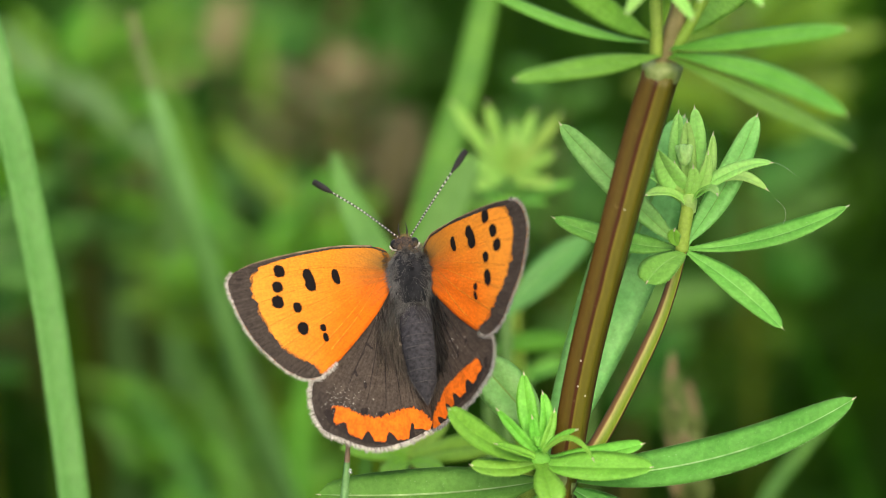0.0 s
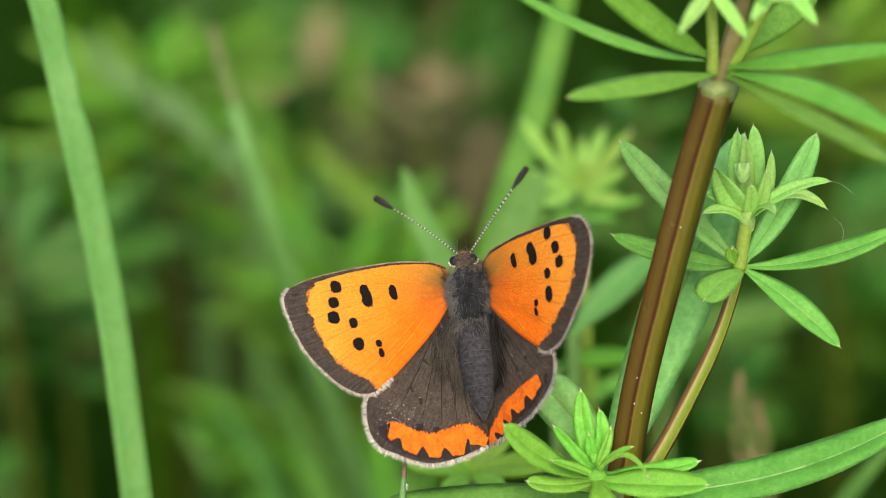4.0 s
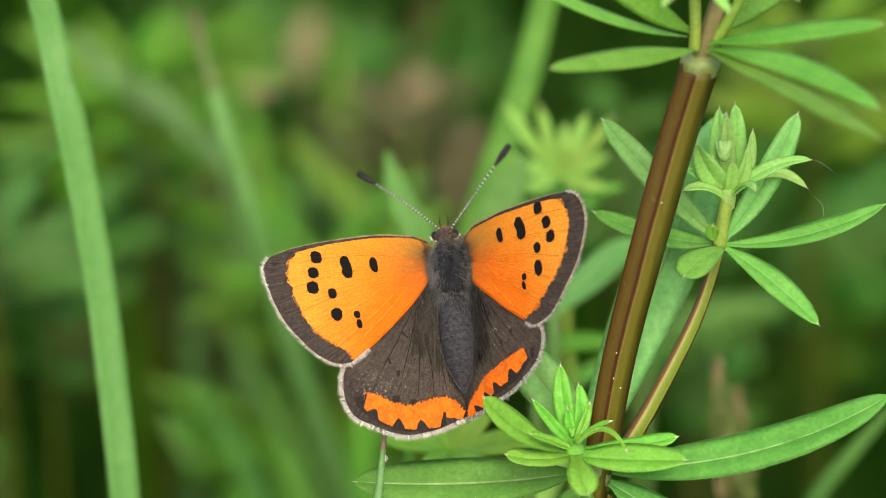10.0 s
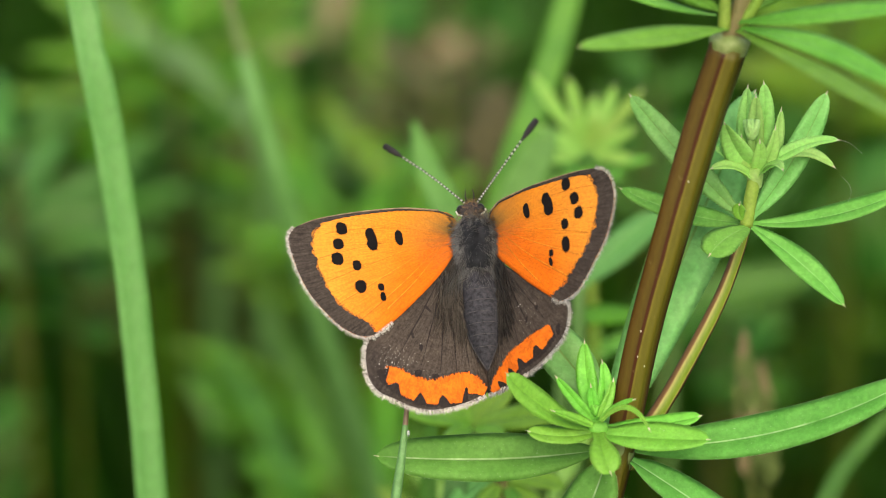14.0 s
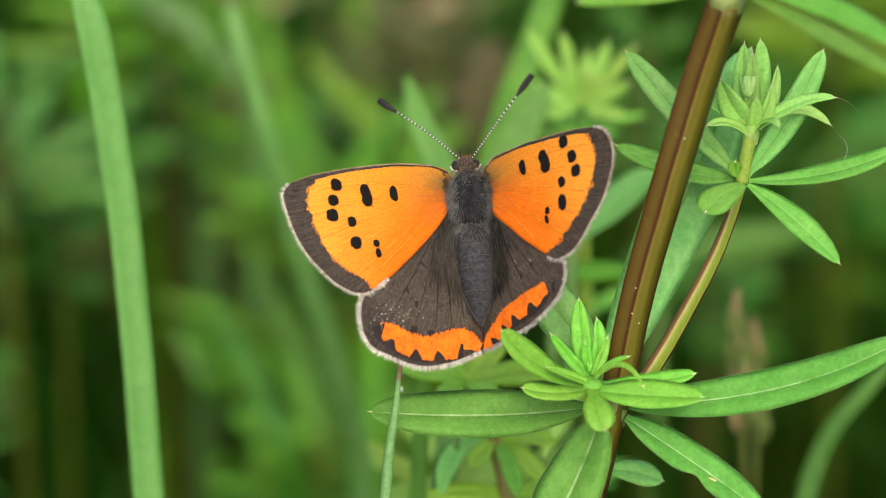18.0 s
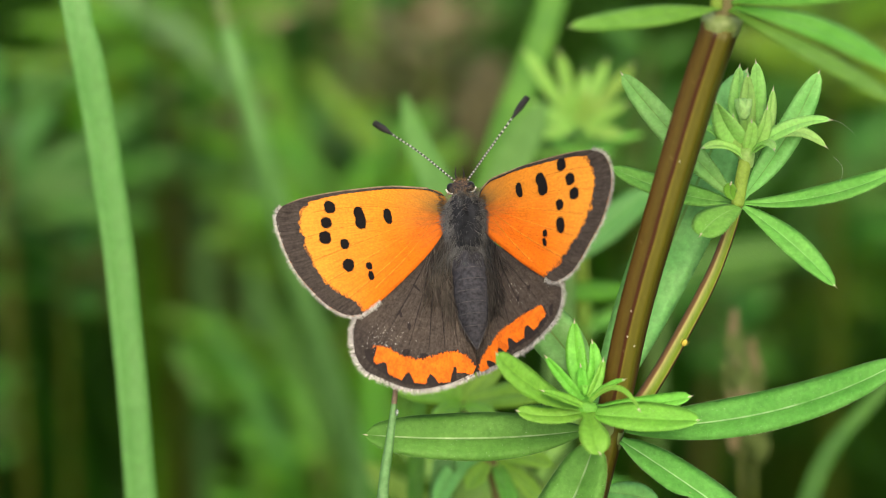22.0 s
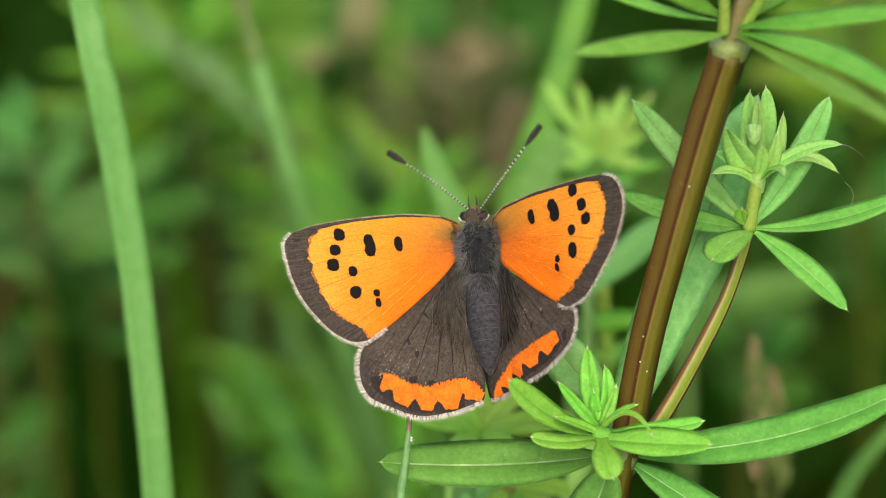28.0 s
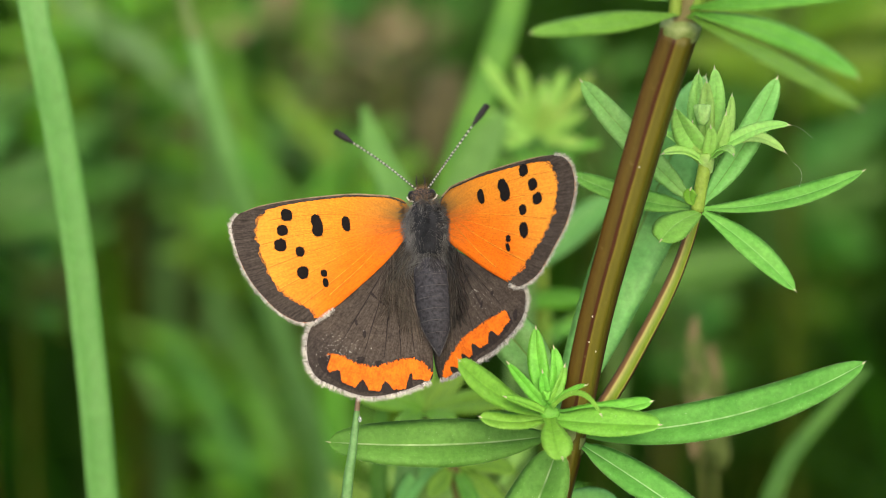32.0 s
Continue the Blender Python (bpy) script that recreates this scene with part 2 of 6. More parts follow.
BLADE_DARK = plant_material("grass_blade_dark", (0.062, 0.22, 0.016), (0.11, 0.30, 0.028), 0.15, 0.5)
BLADE_BACK = plant_material("grass_blade_back", (0.085, 0.28, 0.05), (0.13, 0.36, 0.075), 0.15, 0.5)
STALK = plant_material("grass_stalk", (0.10, 0.22, 0.045), (0.145, 0.285, 0.068), 0.12, 0.5)
STALK_MID = plant_material("grass_stalk_yellowing", (0.12, 0.20, 0.055), (0.17, 0.26, 0.085), 0.12, 0.5)
STALK_PALE = plant_material("grass_stalk_pale", (0.12, 0.275, 0.068), (0.165, 0.34, 0.10), 0.12, 0.5)
WITHERED = plain_material("withered_olive_brown", (0.052, 0.050, 0.018), (0.086, 0.078, 0.030), 0.6, 300)
REED = plant_material("reed_grey_green", (0.13, 0.32, 0.10), (0.19, 0.40, 0.15), 0.15, 0.45)
STALK_DULL = plant_material("grass_stalk_dull", (0.06, 0.085, 0.008), (0.09, 0.125, 0.014), 0.12, 0.5)
STALK_PINK = plain_material("grass_stalk_pink", (0.2, 0.13, 0.08), (0.33, 0.23, 0.15), 0.5, 700)
STALK_TIP = plain_material("grass_stalk_withered", (0.12, 0.125, 0.055), (0.19, 0.18, 0.09), 0.6, 700)
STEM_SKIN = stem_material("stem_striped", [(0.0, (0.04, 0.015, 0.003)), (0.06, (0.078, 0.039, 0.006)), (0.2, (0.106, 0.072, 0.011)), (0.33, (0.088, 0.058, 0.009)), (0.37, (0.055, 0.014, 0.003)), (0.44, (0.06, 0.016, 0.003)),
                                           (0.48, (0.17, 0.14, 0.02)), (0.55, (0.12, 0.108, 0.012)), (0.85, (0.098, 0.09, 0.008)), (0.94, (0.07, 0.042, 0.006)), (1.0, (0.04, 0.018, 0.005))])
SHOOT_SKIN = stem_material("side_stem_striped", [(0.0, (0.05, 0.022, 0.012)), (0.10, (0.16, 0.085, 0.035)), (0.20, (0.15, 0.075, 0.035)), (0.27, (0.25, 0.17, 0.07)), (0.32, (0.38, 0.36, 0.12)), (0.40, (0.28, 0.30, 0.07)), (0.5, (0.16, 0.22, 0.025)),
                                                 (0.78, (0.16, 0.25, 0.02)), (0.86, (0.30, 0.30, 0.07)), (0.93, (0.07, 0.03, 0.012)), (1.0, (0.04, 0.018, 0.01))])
STEM_YOUNG = plant_material("stem_young", (0.26, 0.42, 0.05), (0.36, 0.52, 0.10), 0.2, 0.45)
STEM_OLIVE = plain_material("stem_olive", (0.16, 0.15, 0.03), (0.24, 0.21, 0.06), 0.5, 700)
STEM_PINK = plain_material("stem_pink", (0.17, 0.15, 0.05), (0.28, 0.23, 0.10), 0.45, 500)
NODE_SKIN = plain_material("node_pale", (0.15, 0.23, 0.05), (0.33, 0.40, 0.17), 0.6, 900)
BUD = plant_material("flower_bud", (0.36, 0.62, 0.17), (0.5, 0.73, 0.27), 0.15, 0.45)
DRY = plain_material("dry_seedhead", (0.20, 0.16, 0.075), (0.33, 0.26, 0.14), 0.7, 600)
SEED_GREEN = plain_material("green_seedhead", (0.085, 0.135, 0.032), (0.15, 0.205, 0.055), 0.7, 600)
STRAW = plain_material("dry_straw", (0.2, 0.165, 0.085), (0.33, 0.27, 0.15), 0.7, 300)
RUST = plain_material("dock_stalk_rust", (0.050, 0.030, 0.006), (0.092, 0.052, 0.012), 0.6, 300)
SOIL = plain_material("meadow_soil", (0.012, 0.024, 0.003), (0.024, 0.046, 0.007), 0.95, 30, relief=0.004)
ORANGE = wing_material("wing_orange", [(0.0, (0.14, 0.09, 0.045)), (0.06, (0.27, 0.14, 0.03)), (0.15, (0.60, 0.235, 0.025)), (0.38, (0.84, 0.285, 0.022)), (0.9, (0.95, 0.345, 0.04))], 0.32, 0.75, 0.36, (0.86, 0.175, 0.006))
ORANGE_BAND = wing_material("hindwing_orange", [(0.0, (0.88, 0.17, 0.011)), (1.0, (0.92, 0.195, 0.013))], 0.3)
WING_BROWN = wing_material("wing_brown", [(0.0, (0.040, 0.035, 0.031)), (0.4, (0.080, 0.066, 0.054)), (0.75, (0.098, 0.079, 0.064)), (0.9, (0.062, 0.05, 0.043))], 0.6, 0.75, 0.75)
WING_BORDER = wing_material("wing_border", [(0.0, (0.07, 0.056, 0.044)), (0.9, (0.075, 0.06, 0.05))], 0.85, 0.75, 0.6)
MARGIN = wing_material("wing_margin", [(0.0, (0.022, 0.017, 0.017)), (1.0, (0.030, 0.023, 0.022))], 0.5, 0.8)
SPOT = wing_material("wing_spot", [(0.0, (0.005, 0.0035, 0.0035)), (1.0, (0.006, 0.004, 0.004))], 0.4, 0.85)
VEIN = wing_material("wing_vein", [(0.0, (0.3, 0.12, 0.02)), (0.35, (0.88, 0.28, 0.02)), (1.0, (0.96, 0.40, 0.05))], 0.15)
# shade along the forewing veins, laid on as a darker orange
VEIN_SHADE = wing_material("wing_vein_shade", [(0.0, (0.48, 0.14, 0.012)), (1.0, (0.58, 0.18, 0.018))], 0.3)
FRINGE = plain_material("fringe_scales", (0.07, 0.06, 0.055), (0.9, 0.87, 0.8), 0.7, 2600, island=True)
COSTAL = plain_material("costal_vein", (0.13, 0.095, 0.055), (0.36, 0.27, 0.16), 0.6, 1800)
BODY_DARK = plain_material("body_scales", (0.020, 0.020, 0.024), (0.062, 0.061, 0.071), 0.85, 2800, gloss=0.1, relief=0.00012)
BODY_FUR = plain_material("abdomen_scales", (0.014, 0.014, 0.017), (0.064, 0.063, 0.07), 0.8, 2800, gloss=0.1, island=True)
BODY_EDGE = plain_material("body_edge_scales", (0.035, 0.034, 0.036), (0.115, 0.112, 0.115), 0.85, 2200, gloss=0.1)
THORAX_DARK = plain_material("thorax_scales", (0.010, 0.011, 0.013), (0.034, 0.036, 0.042), 0.9, 1200, gloss=0.05, relief=0.0001)
FUR = plain_material("body_fur", (0.012, 0.012, 0.014), (0.20, 0.20, 0.195), 0.6, 900, island=True)
FUR_BROWN = plain_material("wing_hair", (0.05, 0.043, 0.037), (0.20, 0.172, 0.145), 0.6, 1500, island=True)
FUR_RED = plain_material("head_fur", (0.12, 0.065, 0.03), (0.38, 0.23, 0.12), 0.6, 1500, island=True)
FUR_OLIVE = plain_material("collar_fur", (0.07, 0.045, 0.025), (0.27, 0.19, 0.11), 0.6, 1300, island=True)
EYE = plain_material("eye_dark", (0.006, 0.005, 0.005), (0.014, 0.010, 0.009), 0.3, 2000, gloss=0.35)
WHITE = plain_material("white_scales", (0.55, 0.53, 0.49), (0.84, 0.82, 0.77), 0.6, 2000)
BLACK = plain_material("antenna_black", (0.012, 0.011, 0.011), (0.03, 0.026, 0.025), 0.6, 2000)
MITE = plain_material("mite_yellow", (0.6, 0.42, 0.05), (0.8, 0.62, 0.12), 0.35, 3000)
DROP, _, _, db = nodes_of("water_drop")
db.inputs["Base Color"].default_value = (0.95, 0.97, 1, 1)
db.inputs["Roughness"].default_value = 0.05
db.inputs["Transmission Weight"].default_value = 0.8
db.inputs["IOR"].default_value = 1.33
SILK = plain_material("silk", (0.6, 0.6, 0.6), (0.85, 0.85, 0.85), 0.4, 2000)


# ---- mesh helpers ----
def smooth_line(pts, per=6):
    """A smooth line through the points, with bends that never overshoot."""
    p = [np.array(q, float) for q in pts]
    n = len(p)
    tans = []
    for i in range(n):
        a, b = p[i] - p[max(i - 1, 0)], p[min(i + 1, n - 1)] - p[i]
        la, lb = np.linalg.norm(a), np.linalg.norm(b)
        if i in (0, n - 1):
            tans.append(a + b)
            continue
        d = a * lb / (la + 1e-12) + b * la / (lb + 1e-12)
        ld = np.linalg.norm(d)
        tans.append(d / (ld + 1e-12) * min(la, lb) if ld > 1e-9 else d)
    out = []
    for i in range(n - 1):
        for k in range(per):
            s = k / per
            out.append(p[i] * (1 + 2 * s) * (1 - s) ** 2 + tans[i] * s * (1 - s) ** 2 + p[i + 1] * s * s * (3 - 2 * s) + tans[i + 1] * s * s * (s - 1))
    out.append(p[-1])
    return out


def smooth_ring(pts, per=6):
    pts = [np.array(p, float) for p in pts]
    n, out = len(pts), []
    for i in range(n):
        a, b, c, d = pts[i - 1], pts[i], pts[(i + 1) % n], pts[(i + 2) % n]
        for k in range(per):
            s = k / per
            out.append(0.5 * (2 * b + (c - a) * s + (2 * a - 5 * b + 4 * c - d) * s * s + (3 * b - a - 3 * c + d) * s ** 3))
    return out


def thing(name, place, label, category, group="", kind=""):
    """An Empty at the thing's base."""
    return tagged(place_empty(name, place), label, category, group, kind)


def place_empty(name, place):
    ob = new(name)
    ob.empty_display_size = 0.005
    ob.location = place
    return ob


def part(name, shape, mats, parent=None, label="", smooth=True):
    """Links (verts, faces[, slots]) as one mesh under a thing or part. Vertices are in the world for parents that are not turned."""
    verts, faces = shape[0], shape[1]
    me = bpy.data.meshes.new(name)
    base = Vector((0, 0, 0))
    p = parent
    while p is not None:
        base += p.location
        p = p.parent
    me.from_pydata([tuple(Vector(v) - base) for v in verts], [], faces)
    return finish(name, me, shape[2] if len(shape) > 2 else None, mats, parent, label, smooth)


def finish(name, me, slots, mats, parent, label, smooth):
    for m in (mats if isinstance(mats, (list, tuple)) else [mats]):
        me.materials.append(m)
    if slots is not None:
        me.polygons.foreach_set("material_index", np.array(slots, np.int32))
    me.polygons.foreach_set("use_smooth", np.full(len(me.polygons), smooth))
    me.update()
    ob = new(name, me)
    if parent is not None:
        ob.parent = parent
    if label:
        tagged(ob, label)
    return ob


def local_part(name, shape, mats, parent, label="", smooth=True):
    """As part(), with vertices in the parent's own space."""
    me = bpy.data.meshes.new(name)
    me.from_pydata([tuple(v) for v in shape[0]], [], shape[1])
    return finish(name, me, shape[2] if len(shape) > 2 else None, mats, parent, label, smooth)


def join(shapes):
    verts, faces, slots = [], [], []
    for s in shapes:
        k = len(verts)
        verts += list(s[0])
        faces += [tuple(i + k for i in f) for f in s[1]]
        slots += list(s[2]) if len(s) > 2 else [0] * len(s[1])
    return verts, faces, slots


def tube(pts, radii, sides=8, per=5, ring=None, slot=None, caps=True, turn=0.0, pigment=None):
    """A round or ribbed rod along a smooth line; ring(k, sides) gives the relative radius, slot(k, i) the material."""
    line = [Vector(p) for p in smooth_line(pts, per)]
    rads = [float(r[0]) for r in smooth_line([(r,) for r in radii], per)]
    verts, faces, slots, dirs = [], [], [], []
    t0 = (line[1] - line[0]).normalized()
    side = t0.cross(Vector((0, 1, 0.3))).normalized()
    for i, p in enumerate(line):
        t = (line[min(i + 1, len(line) - 1)] - line[max(i - 1, 0)]).normalized()
        side = (side - t * side.dot(t)).normalized()
        up = t.cross(side)
        for k in range(sides):
            a = turn + 2 * math.pi * k / sides
            r = rads[i] * (ring(k, sides) if ring else 1)
            dirs.append(side * math.cos(a) + up * math.sin(a))
            verts.append(p + dirs[-1] * r)
    half = len(line) // 2
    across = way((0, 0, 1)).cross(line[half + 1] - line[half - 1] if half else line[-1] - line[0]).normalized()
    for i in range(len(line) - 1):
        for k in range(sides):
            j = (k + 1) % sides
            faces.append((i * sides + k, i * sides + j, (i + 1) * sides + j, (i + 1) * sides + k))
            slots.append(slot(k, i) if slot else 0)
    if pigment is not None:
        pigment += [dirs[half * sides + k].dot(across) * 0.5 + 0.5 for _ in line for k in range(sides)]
    if caps:
        n = len(line) - 1
        faces += [tuple(range(sides))[::-1], tuple(n * sides + k for k in range(sides))]
        slots += [0, 0]
    return verts, faces, slots


def ball(centre, axes, rows=10, cols=14, bumpy=0.0, seed=0):
    """An ellipsoid; axes are three vectors. bumpy: unevenness."""
    a, b, c = (Vector(v) for v in axes)
    verts, faces = [], []
    for i in range(rows + 1):
        f = math.pi * i / rows
        for k in range(cols):
            g = 2 * math.pi * k / cols
            q = a * (math.sin(f) * math.cos(g)) + b * (math.sin(f) * math.sin(g)) + c * math.cos(f)
            if bumpy:
                q *= 1 + bumpy * noise.noise(Vector((3 * math.sin(f) * math.cos(g), 3 * math.sin(f) * math.sin(g), 3 * math.cos(f) + seed)))
            verts.append(Vector(centre) + q)
    for i in range(rows):
        for k in range(cols):
            j = (k + 1) % cols
            faces.append((i * cols + k, (i + 1) * cols + k, (i + 1) * cols + j, i * cols + j))
    return verts, faces


CROSS = (-1.0, -0.62, -0.04, 0.0, 0.04, 0.62, 1.0)


def leaf_shape(base, bend, tip, width, face, fold=0.2, rows=22, teeth=True, tooth=1.0, swell=0.8, blunt=0.62, stalk=0.22, twist=0.0, thick=0.00011, seed=0, bite=None):
    """A narrow leaf from base over bend to tip (world), with a grooved midrib, rough margins and a bristle tip.
    Slots: 0 blade, 1 midrib, 2 bristle. bite: where and how deep one margin is gnawed."""
    rnd = random.Random(seed * 7 + 3)
    b, q, t = Vector(base), Vector(bend), Vector(tip)
    nrm = Vector(face).normalized()
    top, low, faces, slots = [], [], [], []
    a_, b_ = swell, blunt
    peak = (a_ / (a_ + b_)) ** a_ * (b_ / (a_ + b_)) ** b_
    wob = rnd.uniform(0, 9)
    sides = []
    for i in range(rows + 1):
        s = i / rows
        p = b * (1 - s) ** 2 + q * (2 * s * (1 - s)) + t * s * s
        tan = ((q - b) * (2 * (1 - s)) + (t - q) * (2 * s)).normalized()
        nn = (nrm - tan * nrm.dot(tan)).normalized()
        if twist:
            nn = (Matrix.Rotation(twist * s, 3, tan) @ nn)
        side = tan.cross(nn).normalized()
        w = width * 0.5 * max(s ** a_ * (1 - s) ** b_ / peak, stalk * (1 - s) + 0.02)
        w *= 1 + 0.05 * math.sin(7 * s + wob)
        sides.append((side, nn, w))
        ripple = 0.05 * width * math.sin(9 * s + wob) * 0.5
        for c in CROSS:
            if bite and c > 0.5:
                c *= 1 - bite[1] * math.exp(-((s - bite[0]) / 0.07) ** 2)
            h = fold * w * (abs(c) ** 1.4) - ((0.05 if fold > 0.15 else 0.012) * w if c == 0 else 0) - 0.10 * w * max(0, abs(c) - 0.62) / 0.38
            h += ripple * abs(c) * (1 if c > 0 else -0.6)
            top.append(p + side * (w * c) + nn * h)
            low.append(p + side * (w * c * 0.985) + nn * (h - thick * (1 - 0.8 * abs(c))))
    m, k = len(CROSS), len(top)
    for i in range(rows):
        for j in range(m - 1):
            a = i * m + j
            faces.append((a, a + 1, a + 1 + m, a + m))
            slots.append(1 if j in (2, 3) else 0)
            faces.append((k + a, k + a + m, k + a + 1 + m, k + a + 1))
            slots.append(1 if j in (2, 3) else 0)
        for j in (0, m - 1):
            a = i * m + j
            faces.append((a, a + m, k + a + m, k + a) if j == 0 else (a, k + a, k + a + m, a + m))
            slots.append(0)
    verts = top + low
    if teeth:
        step = max(1, round((t - b).length / rows / 0.00026))
        for i in range(1, rows - 1):
            for j, sg in ((0, -1), (m - 1, 1)):
                for h in range(step):
                    f = (h + rnd.random() * 0.6) / step
                    e = top[i * m + j].lerp(top[(i + 1) * m + j], f)
                    side, nn, w = sides[i]
                    tan = (top[(i + 1) * m + j] - top[i * m + j]).normalized()
                    ln = (0.00007 + 0.0001 * rnd.random()) * tooth
                    v = len(verts)
                    verts += [e - tan * 0.00008, e + tan * 0.00005, e + side * (sg * ln) + tan * 0.00013, e - nn * 0.00006]
                    faces += [(v, v + 1, v + 2), (v, v + 2, v + 3), (v + 1, v + 3, v + 2)]
                    slots += [1, 1, 1]
        tan = (t - q).normalized()
        v = len(verts)
        side, nn, w = sides[-2]
        r = 0.00007
        verts += [t - tan * 0.0003 + side * r * 1.5, t - tan * 0.0003 - side * r * 1.5, t - tan * 0.00025 + nn * r, t + tan * 0.00026 + nn * 0.00006, t - tan * 0.00025 - nn * r]
        faces += [(v, v + 2, v + 3), (v + 2, v + 1, v + 3), (v + 1, v + 4, v + 3), (v + 4, v, v + 3)]
        slots += [2] * 4
    return verts, faces, slots


leaf_count = [0]


def leaf(parent, base, tip, width, bow=(0, 0, 0), face=(0, 0.45, -1), mats=None, fold=0.25, **more):
    """A leaf part in millimetres of the plant's frame; bow shifts the middle."""
    leaf_count[0] += 1
    mid = tuple((a + b) / 2 + 2 * c for a, b, c in zip(base, tip, bow))
    name = more.pop("name", "leaf")
    label = more.pop("label", "")
    rib = more.pop("rib", LEAF_RIB)
    shape = leaf_shape(mm(base), mm(mid), mm(tip), 1.17 * width / 1000, way(face), fold, seed=leaf_count[0], **more)
    return part(name, shape, [mats or LEAF, rib, LEAF_TIP], parent, label)


# ---- ground ----
def ground_sheet():
    xs = sorted({*np.linspace(-0.9, 0.9, 46).round(3), *[s * v for v in (1.3, 2, 4, 10, 40, 150, 500) for s in (-1, 1)]})
    ys = sorted({*np.linspace(-0.9, 1.5, 60).round(3), *[-1.4, -3, -10, -40, -150, -500, 2.2, 4, 10, 40, 150, 500]})
    verts = [(x, y, 0.012 * noise.noise(Vector((x * 5, y * 5, 0))) + 0.004 * noise.noise(Vector((x * 25, y * 25, 3)))) for y in ys for x in xs]
    w = len(xs)
    faces = [(j * w + i, j * w + i + 1, (j + 1) * w + i + 1, (j + 1) * w + i) for j in range(len(ys) - 1) for i in range(w - 1)]
    me_shape = (verts, faces)
    tagged(part("ground", me_shape, SOIL), "dark damp meadow soil under dense grass", "ground", kind="structure")


ground_sheet()


# ---- main bedstraw ----
def square_rib(k, n):
    a = (k / n * 4) % 1
    return 1.0 + 0.16 * max(0, 1 - abs(a - 0.5) * 4) - 0.05 * math.cos(2 * math.pi * a) * 0.5


def pigmented(ob, values):
    """Gives each point of a stem its place across the stem, 0 to 1, for the stripes of its skin."""
    at = ob.data.attributes.new("pigment", "FLOAT", "POINT")
    at.data.foreach_set("value", np.array(values, np.float32))
    return ob


bedstraw = thing("bedstraw", mm((6, -330, 0)) * 1, "tall bedstraw with square brown stem and whorls of narrow green leaves", "plant")
bedstraw.location.z = 0
LOW, TOP = (16.05, -17.7, 0), (25.02, 17.21, -11)
stem_line = [bedstraw.location, Vector((bedstraw.location.x + 0.002, bedstraw.location.y * 0.6, 0.12)), mm((13.86, -26.06, 2)), mm(LOW), mm((17.98, -7.9, -3)), mm((20.57, 2.02, -6)), mm((23.32, 11.81, -9)), mm(TOP)]
across_stem = []
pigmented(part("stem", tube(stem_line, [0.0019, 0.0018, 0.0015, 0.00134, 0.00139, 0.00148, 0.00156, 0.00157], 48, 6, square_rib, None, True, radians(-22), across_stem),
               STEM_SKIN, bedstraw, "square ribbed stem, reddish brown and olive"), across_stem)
part("upper_stem", tube([mm(TOP), mm((25.98, 20.48, -12)), mm((27.23, 24.81, -13)), mm((28.62, 31.04, -14))], [0.0012, 0.00085, 0.0007, 0.0006], 16, 5, square_rib),
     STEM_PINK, bedstraw, "pinkish upper stem")


def node_collar(parent, c, r, h, skin=None):
    ring = [(r * 0.9, -3.0 * h), (r * 0.99, -1.6 * h), (r * 1.05, -0.6 * h), (r * 1.06, 0.3 * h), (r * 1.0, 1.2 * h), (r * 0.85, 2.1 * h), (r * 0.6, 2.8 * h)]
    verts, faces, n = [], [], 20
    for q, z in ring:
        for k in range(n):
            a = 2 * math.pi * k / n
            rr = q * (1 + 0.04 * math.sin(4 * a + z * 1500) + 0.08 * noise.noise(Vector((2 * math.cos(a), 2 * math.sin(a), z * 900))))
            verts.append(mm(c) + Vector((rr * math.cos(a), rr * math.sin(a), z)))
    for i in range(len(ring) - 1):
        for k in range(n):
            j = (k + 1) % n
            faces.append((i * n + k, i * n + j, (i + 1) * n + j, (i + 1) * n + k))
    faces.append(tuple(range((len(ring) - 1) * n, len(ring) * n)))
    return part("node", (verts, faces), skin or NODE_SKIN, parent, "pale swollen node")


node_collar(bedstraw, (25.08, 17.5, -11), 0.00172, 0.00034)
node_collar(bedstraw, (15.9, -18.1, 0), 0.0013, 0.0006)


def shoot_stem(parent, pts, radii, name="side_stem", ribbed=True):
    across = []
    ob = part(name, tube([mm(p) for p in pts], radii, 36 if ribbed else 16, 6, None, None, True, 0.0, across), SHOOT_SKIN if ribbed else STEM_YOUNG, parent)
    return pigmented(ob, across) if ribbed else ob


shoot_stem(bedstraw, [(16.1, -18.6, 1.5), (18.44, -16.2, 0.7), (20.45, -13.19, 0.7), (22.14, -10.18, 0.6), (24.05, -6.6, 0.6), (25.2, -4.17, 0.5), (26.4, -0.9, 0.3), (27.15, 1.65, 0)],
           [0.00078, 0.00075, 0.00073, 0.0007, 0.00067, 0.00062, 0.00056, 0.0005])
shoot_stem(bedstraw, [(27.15, 1.65, 0), (27.43, 3.55, -0.3), (27.81, 5.79, -0.6), (27.92, 7.79, -0.4)], [0.0006, 0.0006, 0.0006, 0.0003], "young_stem", False)

for at in ((17.66, -7.62, -4.6), (17.98, -10.7, -4.2), (17.38, -9.86, -4.2), (21.6, 5.44, -9)):
    part("speck", ball(mm(at), (Vector((0.00006, 0, 0)), Vector((0, 0.00006, 0)), Vector((0, 0, 0.00008))), 6, 8), WHITE, bedstraw)
